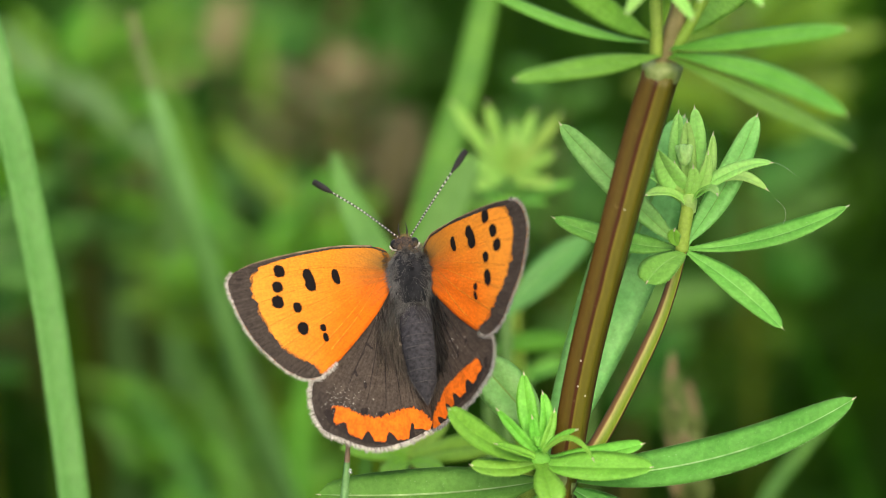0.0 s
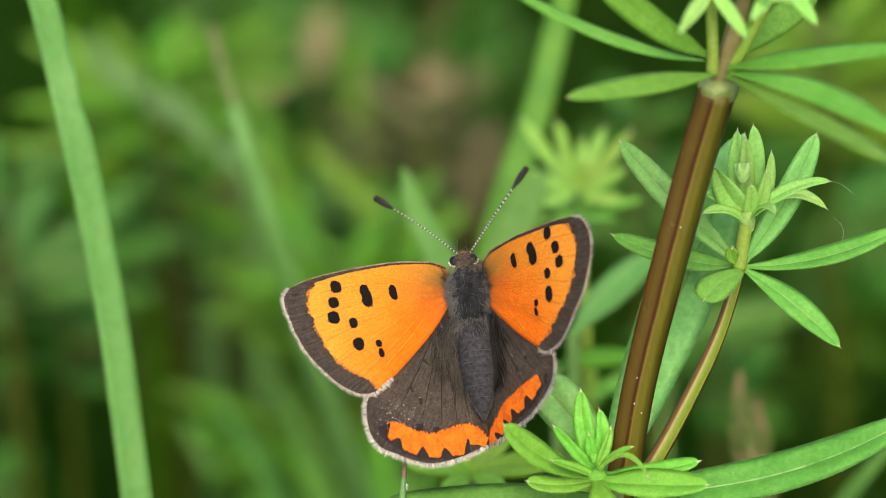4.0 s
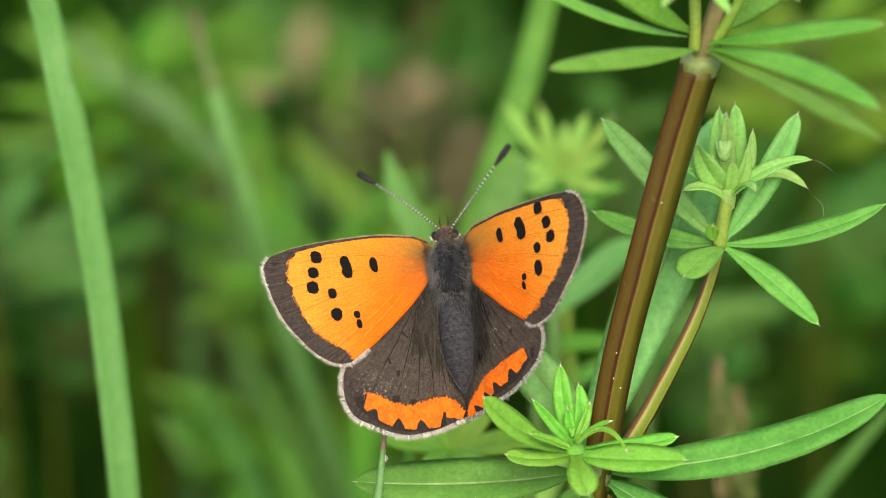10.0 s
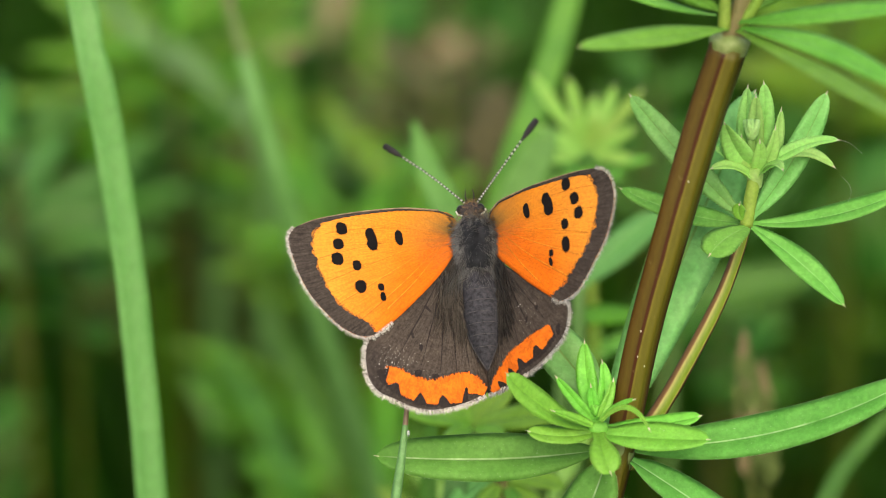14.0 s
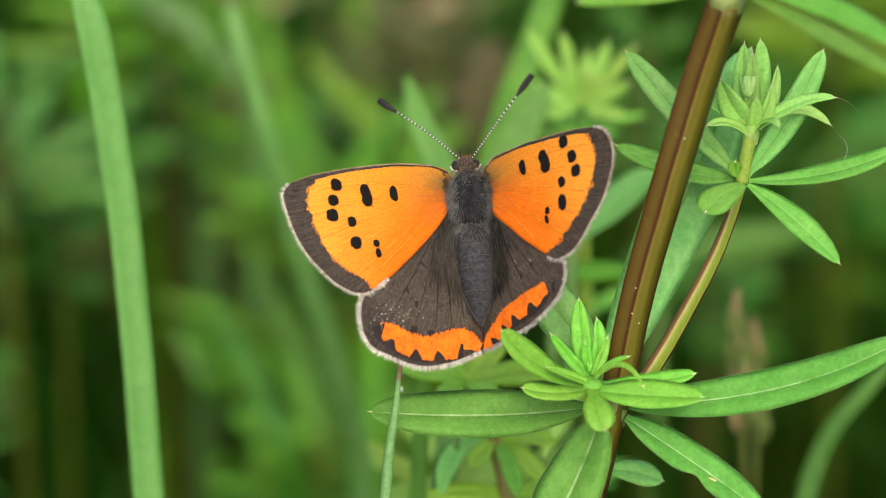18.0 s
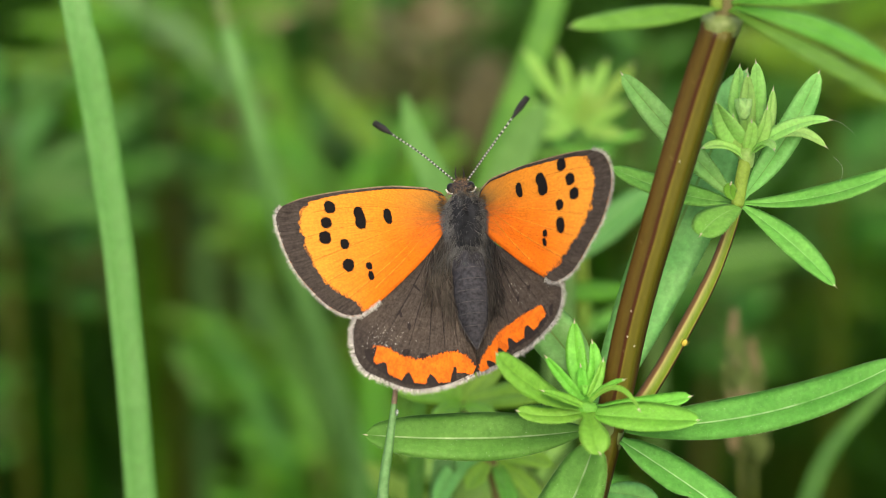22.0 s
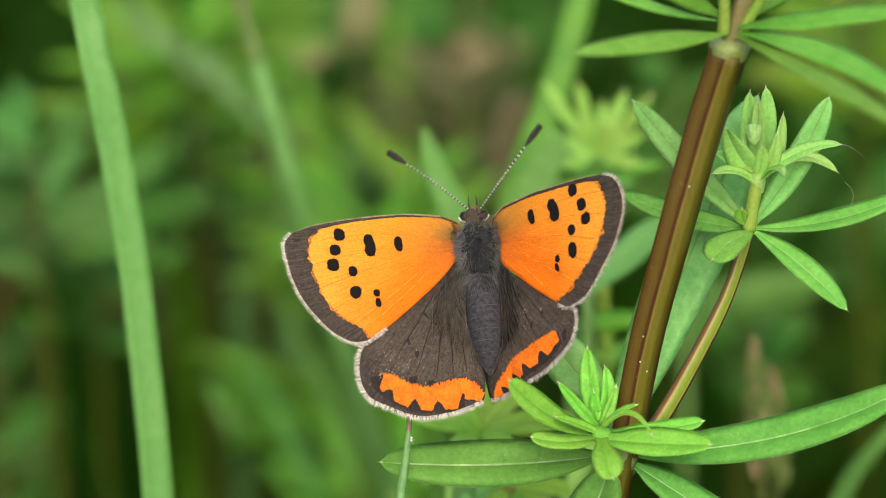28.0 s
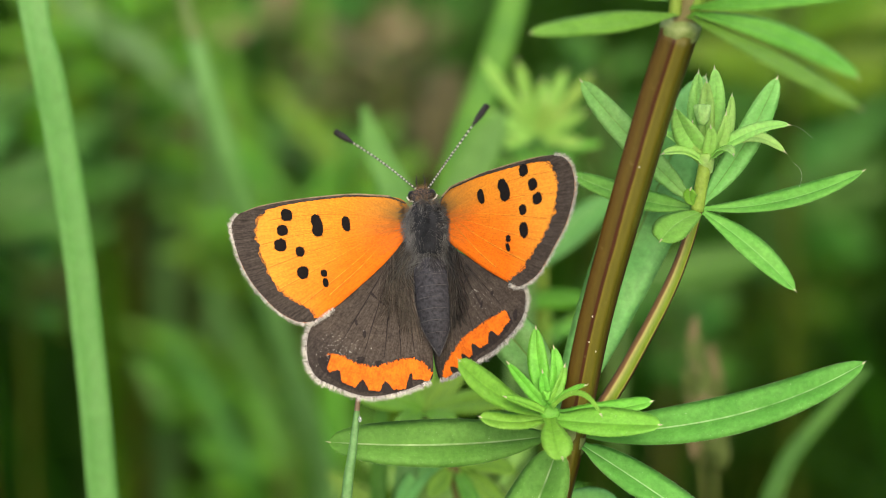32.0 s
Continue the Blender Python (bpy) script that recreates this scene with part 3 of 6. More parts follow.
# leaves of the side shoot's whorl
leaf(bedstraw, (27.5, 1.65, 0), (35.69, -5.47, -2), 2.05, (0.3, 0.25, 0), (0.25, 0.5, -1))
leaf(bedstraw, (27.6, 1.85, 0), (41.71, 5.16, -3), 1.75, (0.2, -0.9, 0), (0, 0.75, -1), LEAF)
leaf(bedstraw, (27.66, 2.25, 1), (34.53, 13.54, 3), 2.2, (0.4, -0.3, 0), (0.3, 0.4, -1), LEAF_PALE)
leaf(bedstraw, (26.96, 2.25, 1), (17.04, 13.35, 5), 2.15, (-0.3, 0, 0), (-0.3, 0.5, -1), LEAF_PALE)
leaf(bedstraw, (26.86, 1.95, 1), (16.09, 4.99, 4), 2.0, (0.3, -0.7, 0), (-0.1, 0.7, -1), LEAF)
leaf(bedstraw, (27.3, 1.5, -0.5), (23.66, -1.04, -4), 2.6, (-0.3, 0.3, -0.6), (-0.15, 0.55, -0.9), LEAF, swell=0.6, blunt=0.38, fold=0.1)
leaf(bedstraw, (14.5, -18.07, 3), (28.3, 13.73, 6), 5.3, (0, 0, 1), (0.0, 0.1, -1), LEAF_BLUISH, rows=34, swell=0.75, blunt=0.55, label="long bluish leaf behind the stem")
leaf(bedstraw, (26.77, 2.15, -0.5), (26.51, 3.64, -1.5), 1.0, (-0.2, 0, 0), (0, 0, -1), LEAF_FRESH, rows=10)


def bud_cluster(parent, leaves, heart, r, mat=None):
    """Young leaves round a pale bud: rows of base, tip, width, bow, face."""
    for base, tip, w, bow, face in leaves:
        leaf(parent, base, tip, 0.9 * w, bow, face, mat or LEAF_YOUNG, 0.3, rows=18, name="young_leaf", rib=mat or LEAF_YOUNG, swell=0.42, blunt=0.62, tooth=0.5, stalk=0.75)
    shapes = [ball(mm(heart), (way((1, 0, 0)) * (r * 0.00052), way((0, 0, 1)) * (r * 0.0005), way((0, 1, 0)) * (r * 0.0008)), 12, 14, 0.1, heart[0])]
    for k in range(5):
        a = k * 1.257 + 0.4
        o = way((math.cos(a), 0.5, math.sin(a)))
        c = mm(heart) + o * (r * 0.00042)
        shapes.append(ball(c, (way((1, 0, 0)) * (r * 0.00026), way((0, 0, 1)) * (r * 0.00026), way((0.3 * math.cos(a), 1, 0)) * (r * 0.0006)), 8, 9, 0.2, k))
    part("flower_bud", join(shapes), mat or BUD, parent, "tight pale green flower bud")


bud_cluster(bedstraw, [
    ((28.02, 6.29, -0.5), (35.16, 9.14, -3), 1.35, (0.2, 0.9, 0), (0, 0.7, -1)),
    ((28.1, 6.46, 0.8), (35.15, 6.78, 2), 1.2, (0.2, 1.6, 0), (0, 0.6, -1)),
    ((27.67, 6.24, -0.5), (24.09, 8.41, -2), 1.2, (-0.2, 0.5, 0), (0, 0.6, -1)),
    ((27.53, 6.04, -1), (23.84, 6.6, -3), 1.2, (0.1, 0.6, 0), (0, 0.9, -1)),
    ((28.13, 6.14, -1), (30.06, 6.43, -5), 1.1, (0.3, 0.8, 0), (0, 1, -1)),
    ((27.7, 6.5, 0.8), (27.34, 14.0, 0.6), 1.7, (-0.3, 0, 0), (-0.2, 0, -1)),
    ((28.15, 6.5, 0.8), (28.72, 14.35, 0.4), 1.8, (0.35, 0, 0), (0.2, 0, -1)),
    ((27.95, 6.8, 0.4), (28.02, 13.2, 0.2), 1.5, (0, 0, 0), (0, 0.1, -1)),
    ((28.35, 6.8, 0), (30.2, 11.95, -0.6), 1.35, (0.4, -0.5, 0), (0.5, 0.2, -1)),
    ((28.3, 6.7, -0.6), (29.6, 10.3, -2), 1.3, (0.35, -0.3, 0), (0.4, 0.3, -1)),
    ((27.75, 6.4, -0.4), (25.0, 10.7, -4), 2.2, (-0.3, -0.1, 0), (-0.4, 0.3, -1)),
    ((27.6, 6.7, -0.8), (26.6, 9.5, -2.4), 1.3, (-0.3, 0, 0), (-0.3, 0.3, -1)),
    ((28.0, 6.5, -0.9), (28.2, 9.1, -2.4), 1.2, (0.15, 0, 0), (0.1, 0.3, -1)),
], (27.56, 10.1, -1.4), 1.2)
node_collar(bedstraw, (27.91, 5.94, -0.6), 0.00068, 0.0003, BUD)
part("shoot_heart", ball(mm((13.96, -16.25, -2.8)), (way((1, 0, 0)) * 0.0009, way((0, 0, 1)) * 0.0003, way((0, 1, 0)) * 0.0008), 10, 14, 0.3, 4), LEAF_FRESH, bedstraw)

# lower whorl: large leaves
leaf(bedstraw, (14.58, -18.2, 1), (-5.6, -18.75, 0), 4.1, (0.5, -0.55, 0), (0.05, 0.5, -1), LEAF_DEEP, rows=34, swell=0.85, blunt=0.56, rib=LEAF_RIB_PALE, tooth=0.75, label="broad dark green lower leaf")
leaf(bedstraw, (16.32, -17.97, 0.5), (41.71, -11.72, -3), 3.5, (1.2, -1.6, 0), (0.12, 0.6, -1), LEAF_DEEP, rows=34, swell=0.6, blunt=0.6, rib=LEAF_RIB_PALE, tooth=0.75, label="long arching lower leaf with pale midrib")
leaf(bedstraw, (14.15, -13.59, 1.5), (8.96, -7.4, 3), 3.9, (0, 0, 0), (-0.2, 0.5, -1), LEAF_BLUISH)
leaf(bedstraw, (17.0, -19.1, -0.8), (29.6, -27.7, -2), 3.1, (0.1, 0.12, 0), (0.2, 0.6, -1), LEAF_DEEP, rows=32, swell=0.6, rib=LEAF_RIB_PALE, bite=(0.52, 0.4), label="broad lower leaf, gnawed at one margin")
leaf(bedstraw, (14.7, -19.2, -1.5), (9.7, -30.2, -3), 5.0, (0.35, 0, 0), (-0.2, 0.5, -1), LEAF_DEEP, rows=30, swell=0.62, blunt=0.5, rib=LEAF_RIB_PALE)
leaf(bedstraw, (15.3, -24.1, 7), (20.8, -25.2, 8), 2.1, (0.1, 0.25, 0), (0.1, 0.6, -1), LEAF_PALE, rows=16)
part("leaf_scar", ball(mm((22.9, -23.75, -1.75)), (way((1, -0.45, 0)) * 0.0005, way((0, 0.3, -1)) * 0.00012, way((0.4, 1, 0)) * 0.00022), 8, 12, 0.35, 2), SCAR, bedstraw, "yellowish gnawed spot on a leaf")
part("leaf_scar", ball(mm((24.6, -24.5, -1.8)), (way((1, -0.3, 0)) * 0.0004, way((0, 0.3, -1)) * 0.0001, way((0.3, 1, 0)) * 0.00018), 8, 12, 0.35, 5), SCAR, bedstraw, "yellowish gnawed spot on a leaf")
# the small shoot before the stem
leaf(bedstraw, (13.32, -16.11, -2.5), (5.86, -11.27, -7), 2.15, (-0.3, -0.7, 0), (-0.3, 0.75, -1), LEAF_FRESH, swell=0.6, blunt=0.45, rib=LEAF_FRESH, stalk=0.5)
leaf(bedstraw, (14.6, -16.73, -3), (23.58, -17.07, -6), 2.75, (0.3, -0.1, 0), (0.05, 0.8, -1), LEAF_FRESH, swell=0.5, blunt=0.52, rib=LEAF_FRESH, stalk=0.5)
leaf(bedstraw, (14.48, -16.27, -2), (22.99, -15.06, -4), 1.5, (0.2, -0.2, 0), (0, 0.7, -1), LEAF_FRESH, swell=0.6, blunt=0.5, rib=LEAF_FRESH, stalk=0.5)
leaf(bedstraw, (13.46, -16.59, -3), (7.71, -16.36, -5), 1.8, (0, -0.35, 0), (0, 0.8, -1), LEAF_FRESH, swell=0.6, blunt=0.5, rib=LEAF_FRESH, stalk=0.5)
leaf(bedstraw, (13.99, -16.57, -3.5), (14.93, -19.98, -8), 2.15, (-0.2, 0.2, -1), (0, 0.9, -0.6), LEAF_FRESH, blunt=0.36, rib=LEAF_FRESH, stalk=0.5)
bud_cluster(bedstraw, [
    ((13.81, -15.59, -3), (12.79, -8.56, -2), 1.75, (-0.3, 0, 0), (-0.1, 0.1, -1)),
    ((14.1, -15.34, -3), (14.3, -10.28, -3), 1.4, (0.4, 0, 0), (0.3, 0.1, -1)),
    ((13.44, -15.43, -3.5), (10.18, -11.57, -5), 1.0, (0, -0.1, 0), (-0.4, 0.5, -1)),
    ((13.43, -15.9, -4), (9.86, -14.55, -6), 1.0, (0, 0.1, 0), (-0.1, 0.8, -1)),
    ((14.27, -15.31, -4), (17.12, -13.56, -6), 0.65, (0, 0.3, 0), (0, 0.8, -1)),
    ((14.14, -15.52, -5), (18.31, -16.2, -8), 0.6, (0.2, 1.6, 0), (0, 0.8, -1)),
    ((13.71, -15.34, -3), (13.28, -12.34, -4), 0.9, (0, 0, 0), (0, 0.2, -1)),
    ((14.07, -15.21, -4), (15.28, -11.86, -3.5), 0.9, (0.2, 0, 0), (0.4, 0.2, -1)),
], (13.66, -14.55, -4.5), 0.6, LEAF_FRESH)

# top whorl
for base, tip, w, bow, face in [
    ((24.7, 18.55, -12.9), (11.63, 16.5, -25), 2.1, (0, 0.05, 0), (0, 0.75, -1)),
    ((23.89, 19.75, -12), (5.75, 26.76, -22), 1.7, (0.2, -1.3, 0), (-0.1, 0.9, -0.8)),
    ((24.13, 20.24, -12), (13.66, 27.75, -20), 2.3, (0, -0.7, 0), (-0.4, 0.4, -1)),
    ((25.8, 19.1, -12.9), (39.8, 19.9, -24), 2.1, (0, 0.1, 0), (0, 0.8, -1)),
    ((25.9, 18.6, -12.9), (38.7, 12.5, -30), 2.5, (0.3, 1.0, 0), (0.2, 0.7, -1)),
    ((25.6, 18.4, -12.9), (38.4, 9.8, -36), 1.9, (0, 0.2, -0.5), (0.2, 0.8, -1)),
    ((26.2, 20.09, -10), (34.48, 25.81, -4), 2.2, (0, 0, 0), (0.3, 0.3, -1)),
]:
    leaf(bedstraw, base, tip, w, bow, face, LEAF_TOP, 0.12, rows=24, rib=LEAF_TOP)
shoot_stem(bedstraw, [(24.49, 18.52, -12.5), (24.56, 20.44, -13), (24.46, 25.47, -14)], [0.00055, 0.0005, 0.0005], "young_stem", False)
shoot_stem(bedstraw, [(26.08, 18.78, -12), (27.48, 21.16, -13), (30.32, 26.2, -14)], [0.0005, 0.00048, 0.00045], "young_stem", False)
for k, v, s in ((24.44, 25.8, 1.15), (30.4, 26.57, 1.1)):
    rows = []
    for a, ln, w in ((75, 7, 1.3), (100, 6, 1.2), (48, 6, 1.2), (128, 6, 1.2), (12, 7, 1.3), (165, 6, 1.2), (232, 4.6, 1.3), (-62, 4.6, 1.3), (-15, 6, 1.1)):
        ca, sa = math.cos(radians(a)), math.sin(radians(a))
        rows.append(((k + 0.4 * ca, v + 0.4 * sa, -17), (k + s * ln * ca, v + s * ln * sa, -20 - 4 * (sa < 0) - 2 * math.cos(3 * a)), w, (0, 0, 0), (0.4 * ca, 0.4 + 0.3 * sa, -1)))
    bud_cluster(bedstraw, rows, (k, v + 1.0, -18.5), 1.3)

silk = thing("silk_thread", mm((34.22, 10.03, -1)), "hair-thin broken spider silk on the leaf tips", "silk")
part("strand", tube([mm((35.24, 9.21, -2)), mm((36.13, 8.91, -2)), mm((37.23, 8.01, -2))], [0.000006] * 3, 5, 4), SILK, silk)
part("strand", tube([mm((35.44, 5.92, -2)), mm((36.08, 5.33, -2)), mm((36.28, 4.63, -2)), mm((36.03, 3.73, -2))], [0.000008] * 4, 5, 4), SILK, silk)


# ---- butterfly ----
ROLL = [Vector((R_[0], R_[1] * SIN + R_[2] * COS, R_[1] * COS - R_[2] * SIN)) for R_ in ((0.9956, 0.0937, 0), (-0.0880, 0.9356, 0.3420), (-0.0320, 0.3405, -0.9397))]
butterfly = thing("butterfly", mm((3.21, 0.55, 2)), "small copper butterfly basking with spread orange and brown wings", "butterfly")
butterfly.rotation_mode = "QUATERNION"
butterfly.rotation_quaternion = Matrix((ROLL[0], ROLL[1], ROLL[2])).transposed().to_quaternion()


def lit(p):
    return Vector(p) / 1000


def wing_height(x, y, bulge):
    """A gentle arch with faint folds that fan out from the hinge (millimetres)."""
    r, a = math.hypot(x, y), math.atan2(y, abs(x) + 1.5)
    return bulge * math.sin(min(1, r / 15) * math.pi) + 0.05 * math.sin(a * 22) * min(1, r / 6)


def wing_sheet(outline, bulge, per=7, rings=14, thick=0.05):
    edge = [Vector((p[0], p[1], 0)) for p in smooth_ring(outline, per)]
    c = sum(edge, Vector()) / len(edge)
    n = len(edge)
    top, low, faces = [], [], []
    for i in range(rings + 1):
        f = 1 - i / (rings + 0.5)
        for p in edge:
            q = c + (p - c) * f
            h = wing_height(q.x, q.y, bulge)
            top.append(lit((q.x, q.y, h)))
            low.append(lit((q.x, q.y, h - thick)))
    m = len(top)
    area = sum(edge[k].x * edge[(k + 1) % n].y - edge[(k + 1) % n].x * edge[k].y for k in range(n))
    for i in range(rings):
        for k in range(n):
            j = (k + 1) % n
            f = (i * n + k, i * n + j, (i + 1) * n + j, (i + 1) * n + k)
            if area < 0:
                f = f[::-1]
            faces += [f, tuple(m + v for v in f[::-1])]
    f = tuple(rings * n + k for k in range(n))
    faces += [f if area > 0 else f[::-1], tuple(m + v for v in (f[::-1] if area > 0 else f))]
    for k in range(n):
        j = (k + 1) % n
        f = (k, m + k, m + j, j)
        faces.append(f if area > 0 else f[::-1])
    return top + low, faces


def wing_strip(line, inner, outer, lift, bulge, jag_in=0.0, jag_out=0.0, seed=0, across=5, per=16, scallop=None):
    """A strip of coloured scales beside a line on the wing: from inner (to the line's left) to outer (to its right), with ragged edges."""
    rnd = random.Random(seed)
    pts = smooth_line(line, per)
    ins = [float(v[0]) for v in smooth_line([(v,) for v in inner], per)]
    outs = [float(v[0]) for v in smooth_line([(v,) for v in outer], per)]
    n, verts, faces = len(pts), [], []
    for i, p in enumerate(pts):
        t = pts[min(i + 1, n - 1)] - pts[max(i - 1, 0)]
        t = t / (np.hypot(t[0], t[1]) + 1e-9)
        left = np.array((-t[1], t[0]))
        a = ins[i] + rnd.uniform(-1, 1) * jag_in
        b = outs[i] + rnd.uniform(-1, 1) * jag_out
        if scallop:
            b -= scallop(i / (n - 1))
        for k in range(across):
            q = p[:2] + left * (a + (-b - a) * k / (across - 1))
            verts.append(lit((q[0], q[1], wing_height(q[0], q[1], bulge) + lift)))
    for i in range(n - 1):
        for k in range(across - 1):
            v = i * across + k
            faces.append((v, v + 1, v + across + 1, v + across))
    return up_facing(verts, faces)


def wing_band(outer, inner, lift, bulge, jag, seed, n=240, across=6):
    """A band of dark scales between the margin and an inner line with a ragged edge."""
    rnd = random.Random(seed)
    def even(pts):
        line = np.array([p[:2] for p in smooth_line(pts, 10)])
        run = np.r_[0, np.cumsum(np.hypot(*np.diff(line, axis=0).T))]
        at = np.linspace(0, run[-1], n)
        return np.stack([np.interp(at, run, line[:, k]) for k in (0, 1)], 1)
    a, b = even(outer), even(inner)
    verts, faces = [], []
    for i in range(n):
        tooth = 1.0 * noise.noise(Vector((i * 0.05, seed, 0))) + 0.8 * noise.noise(Vector((i * 0.13, seed, 5)))
        f = 1 + (jag * (0.85 * tooth + rnd.uniform(-0.07, 0.07))) / (np.hypot(*(b[i] - a[i])) + 0.2)
        for k in range(across):
            q = a[i] + (b[i] - a[i]) * (f * k / (across - 1))
            verts.append(lit((q[0], q[1], wing_height(q[0], q[1], bulge) + lift)))
    for i in range(n - 1):
        for k in range(across - 1):
            v = i * across + k
            faces.append((v, v + 1, v + across + 1, v + across))
    places = []
    for _ in range(700):
        i = rnd.randrange(6, n - 6)
        q = a[i] + (b[i] - a[i]) * (1 + rnd.gauss(0.02, 0.10) / (np.hypot(*(b[i] - a[i])) + 0.2))
        places.append((q[0], q[1]))
    return join([up_facing(verts, faces), loose_scales(places, lift + 0.004, bulge, seed)])[:2]


def up_facing(verts, faces):
    out = []
    for f in faces:
        a, b, c = (verts[i] for i in f[:3])
        out.append(f if (b - a).cross(c - a).z >= 0 else f[::-1])
    return verts, out


def loose_scales(places, lift, bulge, seed):
    """Single dark scales at the ragged edge of a mark, pointing away from the hinge."""
    rnd = random.Random(seed)
    verts, faces = [], []
    for x, y in places:
        a = math.atan2(y, x) + rnd.gauss(0, 0.2)
        ln, w = rnd.uniform(0.03, 0.06), rnd.uniform(0.010, 0.020)
        h = wing_height(x, y, bulge) + lift
        dx, dy = math.cos(a), math.sin(a)
        v = len(verts)
        verts += [lit((x + dx * p - dy * q, y + dy * p + dx * q, h)) for p, q in ((-ln, -w), (ln, -w), (ln, w), (-ln, w))]
        faces.append((v, v + 1, v + 2, v + 3))
    return up_facing(verts, faces)


def wing_spot(c, rx, ry, lift, bulge, seed, turn=0.0, notch=0.0):
    rnd = random.Random(seed)
    n, verts = 44, []
    big = [rnd.uniform(-0.1, 0.1) for _ in range(5)]
    for k in range(n):
        a = 2 * math.pi * k / n
        r = 0.95 + rnd.uniform(-0.02, 0.02) + big[int(k * 5 / n)] * math.sin(5 * a / 2) ** 2
        p = 2.4
        sq = (abs(math.cos(a)) ** p + abs(math.sin(a)) ** p) ** (-1 / p)
        x, y = rx * r * math.cos(a) * sq, ry * r * math.sin(a) * sq
        if notch:
            x *= 1 - notch * math.exp(-((y / ry) / 0.25) ** 2) * (math.cos(a) < 0)
        q = (c[0] + x * math.cos(turn) - y * math.sin(turn), c[1] + x * math.sin(turn) + y * math.cos(turn))
        verts.append(lit((q[0], q[1], wing_height(q[0], q[1], bulge) + lift)))
    verts.append(lit((c[0], c[1], wing_height(c[0], c[1], bulge) + lift + 0.02)))
    rim = [verts[rnd.randrange(n)] * 1000 for _ in range(int(60 * (rx + ry)))]
    loose = loose_scales([(c[0] + (p.x - c[0]) * f, c[1] + (p.y - c[1]) * f) for p, f in ((p, rnd.uniform(0.9, 1.1)) for p in rim)], lift + 0.004, bulge, seed)
    return join([up_facing(verts, [(k, (k + 1) % n, n) for k in range(n)]), loose])[:2]


def wing_fringe(line, length, bulge, seed, count, lean=0.0):
    """Hair-like scales along the margin; the line runs with the wing on its left."""
    rnd = random.Random(seed)
    pts = smooth_line(line, 12)
    n, verts, faces = len(pts), [], []
    for k in range(count):
        s = (k + rnd.random()) / count * (n - 1.001)
        i = int(s)
        p = pts[i] + (pts[i + 1] - pts[i]) * (s - i)
        t = pts[i + 1] - pts[i]
        t = t / (np.hypot(t[0], t[1]) + 1e-9)
        out = np.array((t[1], -t[0]))
        clump = 0.85 + 0.5 * noise.noise(Vector((s * 0.35, seed, 0)))
        ln = length * rnd.triangular(0.35, 1.4, 0.75) * clump
        w = rnd.uniform(0.005, 0.011)
        o = out + t * (lean + rnd.uniform(-0.35, 0.35))
        h = wing_height(p[0], p[1], bulge) + rnd.uniform(-0.03, 0.05)
        a, b = p[:2] - t * w - out * 0.15, p[:2] + t * w - out * 0.15
        c = p[:2] + o * ln
        m = p[:2] + o * ln * 0.6
        v = len(verts)
        verts += [lit((a[0], a[1], h)), lit((b[0], b[1], h)), lit((*(m + t * w * 0.9), h + 0.02)), lit((*c, h + rnd.uniform(-0.08, 0.08))), lit((*(m - t * w * 0.9), h + 0.02))]
        faces += [(v, v + 1, v + 2, v + 3, v + 4)]
    return up_facing(verts, faces)


def wing_veins(wing_ob, hub, ends, lift, bulge, w=0.042):
    for e, bend in ends:
        mid = ((hub[0] + e[0]) / 2 + bend[0], (hub[1] + e[1]) / 2 + bend[1])
        local_part("vein", wing_strip([hub, mid, e], [w * 0.3, w, w * 0.8], [w * 0.3, w, w * 0.8], lift, bulge, 0, 0, 1, 3, 8), VEIN, wing_ob)
        # dark strip along the vein's rear side: its shade, painted on
        far = [(hub[0] + (e[0] - hub[0]) * f + 4 * bend[0] * f * (1 - f), hub[1] + (e[1] - hub[1]) * f + 4 * bend[1] * f * (1 - f) - 0.07) for f in (0.45, 0.62, 0.8, 0.97)]
        local_part("vein", wing_strip(far, [0.006, 0.016, 0.02, 0.024], [0.006, 0.016, 0.02, 0.024], lift, bulge, 0.006, 0.006, 2, 3, 8), VEIN_SHADE, wing_ob)


def wing_hairs(pts, count, length, bulge, seed, spread, heading):
    """Long fine hairs lying on the wing near the body."""
    rnd = random.Random(seed)
    verts, faces = [], []
    for k in range(count):
        s = rnd.random() * (len(pts) - 1)
        i = int(s)
        lock = random.Random(seed + 31 * rnd.randrange(count // 9 + 1))
        s = lock.random() * (len(pts) - 1) if rnd.random() < 0.8 else s
        i = int(s)
        p = np.array(pts[i]) + (np.array(pts[i + 1]) - np.array(pts[i])) * (s - i) + np.array((spread * lock.triangular(-1.7, 1.7) + rnd.gauss(0, 0.14), spread * lock.triangular(-1.7, 1.7) + rnd.gauss(0, 0.2)))
        d = np.array(heading) + np.array((lock.gauss(0, 0.2) + rnd.gauss(0, 0.07), lock.gauss(0, 0.1)))
        d = d / np.hypot(*d)
        ln, w = length * rnd.uniform(0.5, 1.2), rnd.uniform(0.007, 0.016)
        sd = np.array((-d[1], d[0])) * w
        h0 = wing_height(p[0], p[1], bulge) + 0.06
        q = p + d * ln
        h1 = wing_height(q[0], q[1], bulge) + rnd.uniform(0.1, 0.4)
        m = p + d * ln * 0.5
        v = len(verts)
        verts += [lit((*(p - sd), h0)), lit((*(p + sd), h0)), lit((*(m + sd), (h0 + h1) / 2 + 0.1)), lit((*q, h1)), lit((*(m - sd), (h0 + h1) / 2 + 0.1))]
        faces.append((v, v + 1, v + 2, v + 3, v + 4))
    return up_facing(verts, faces)


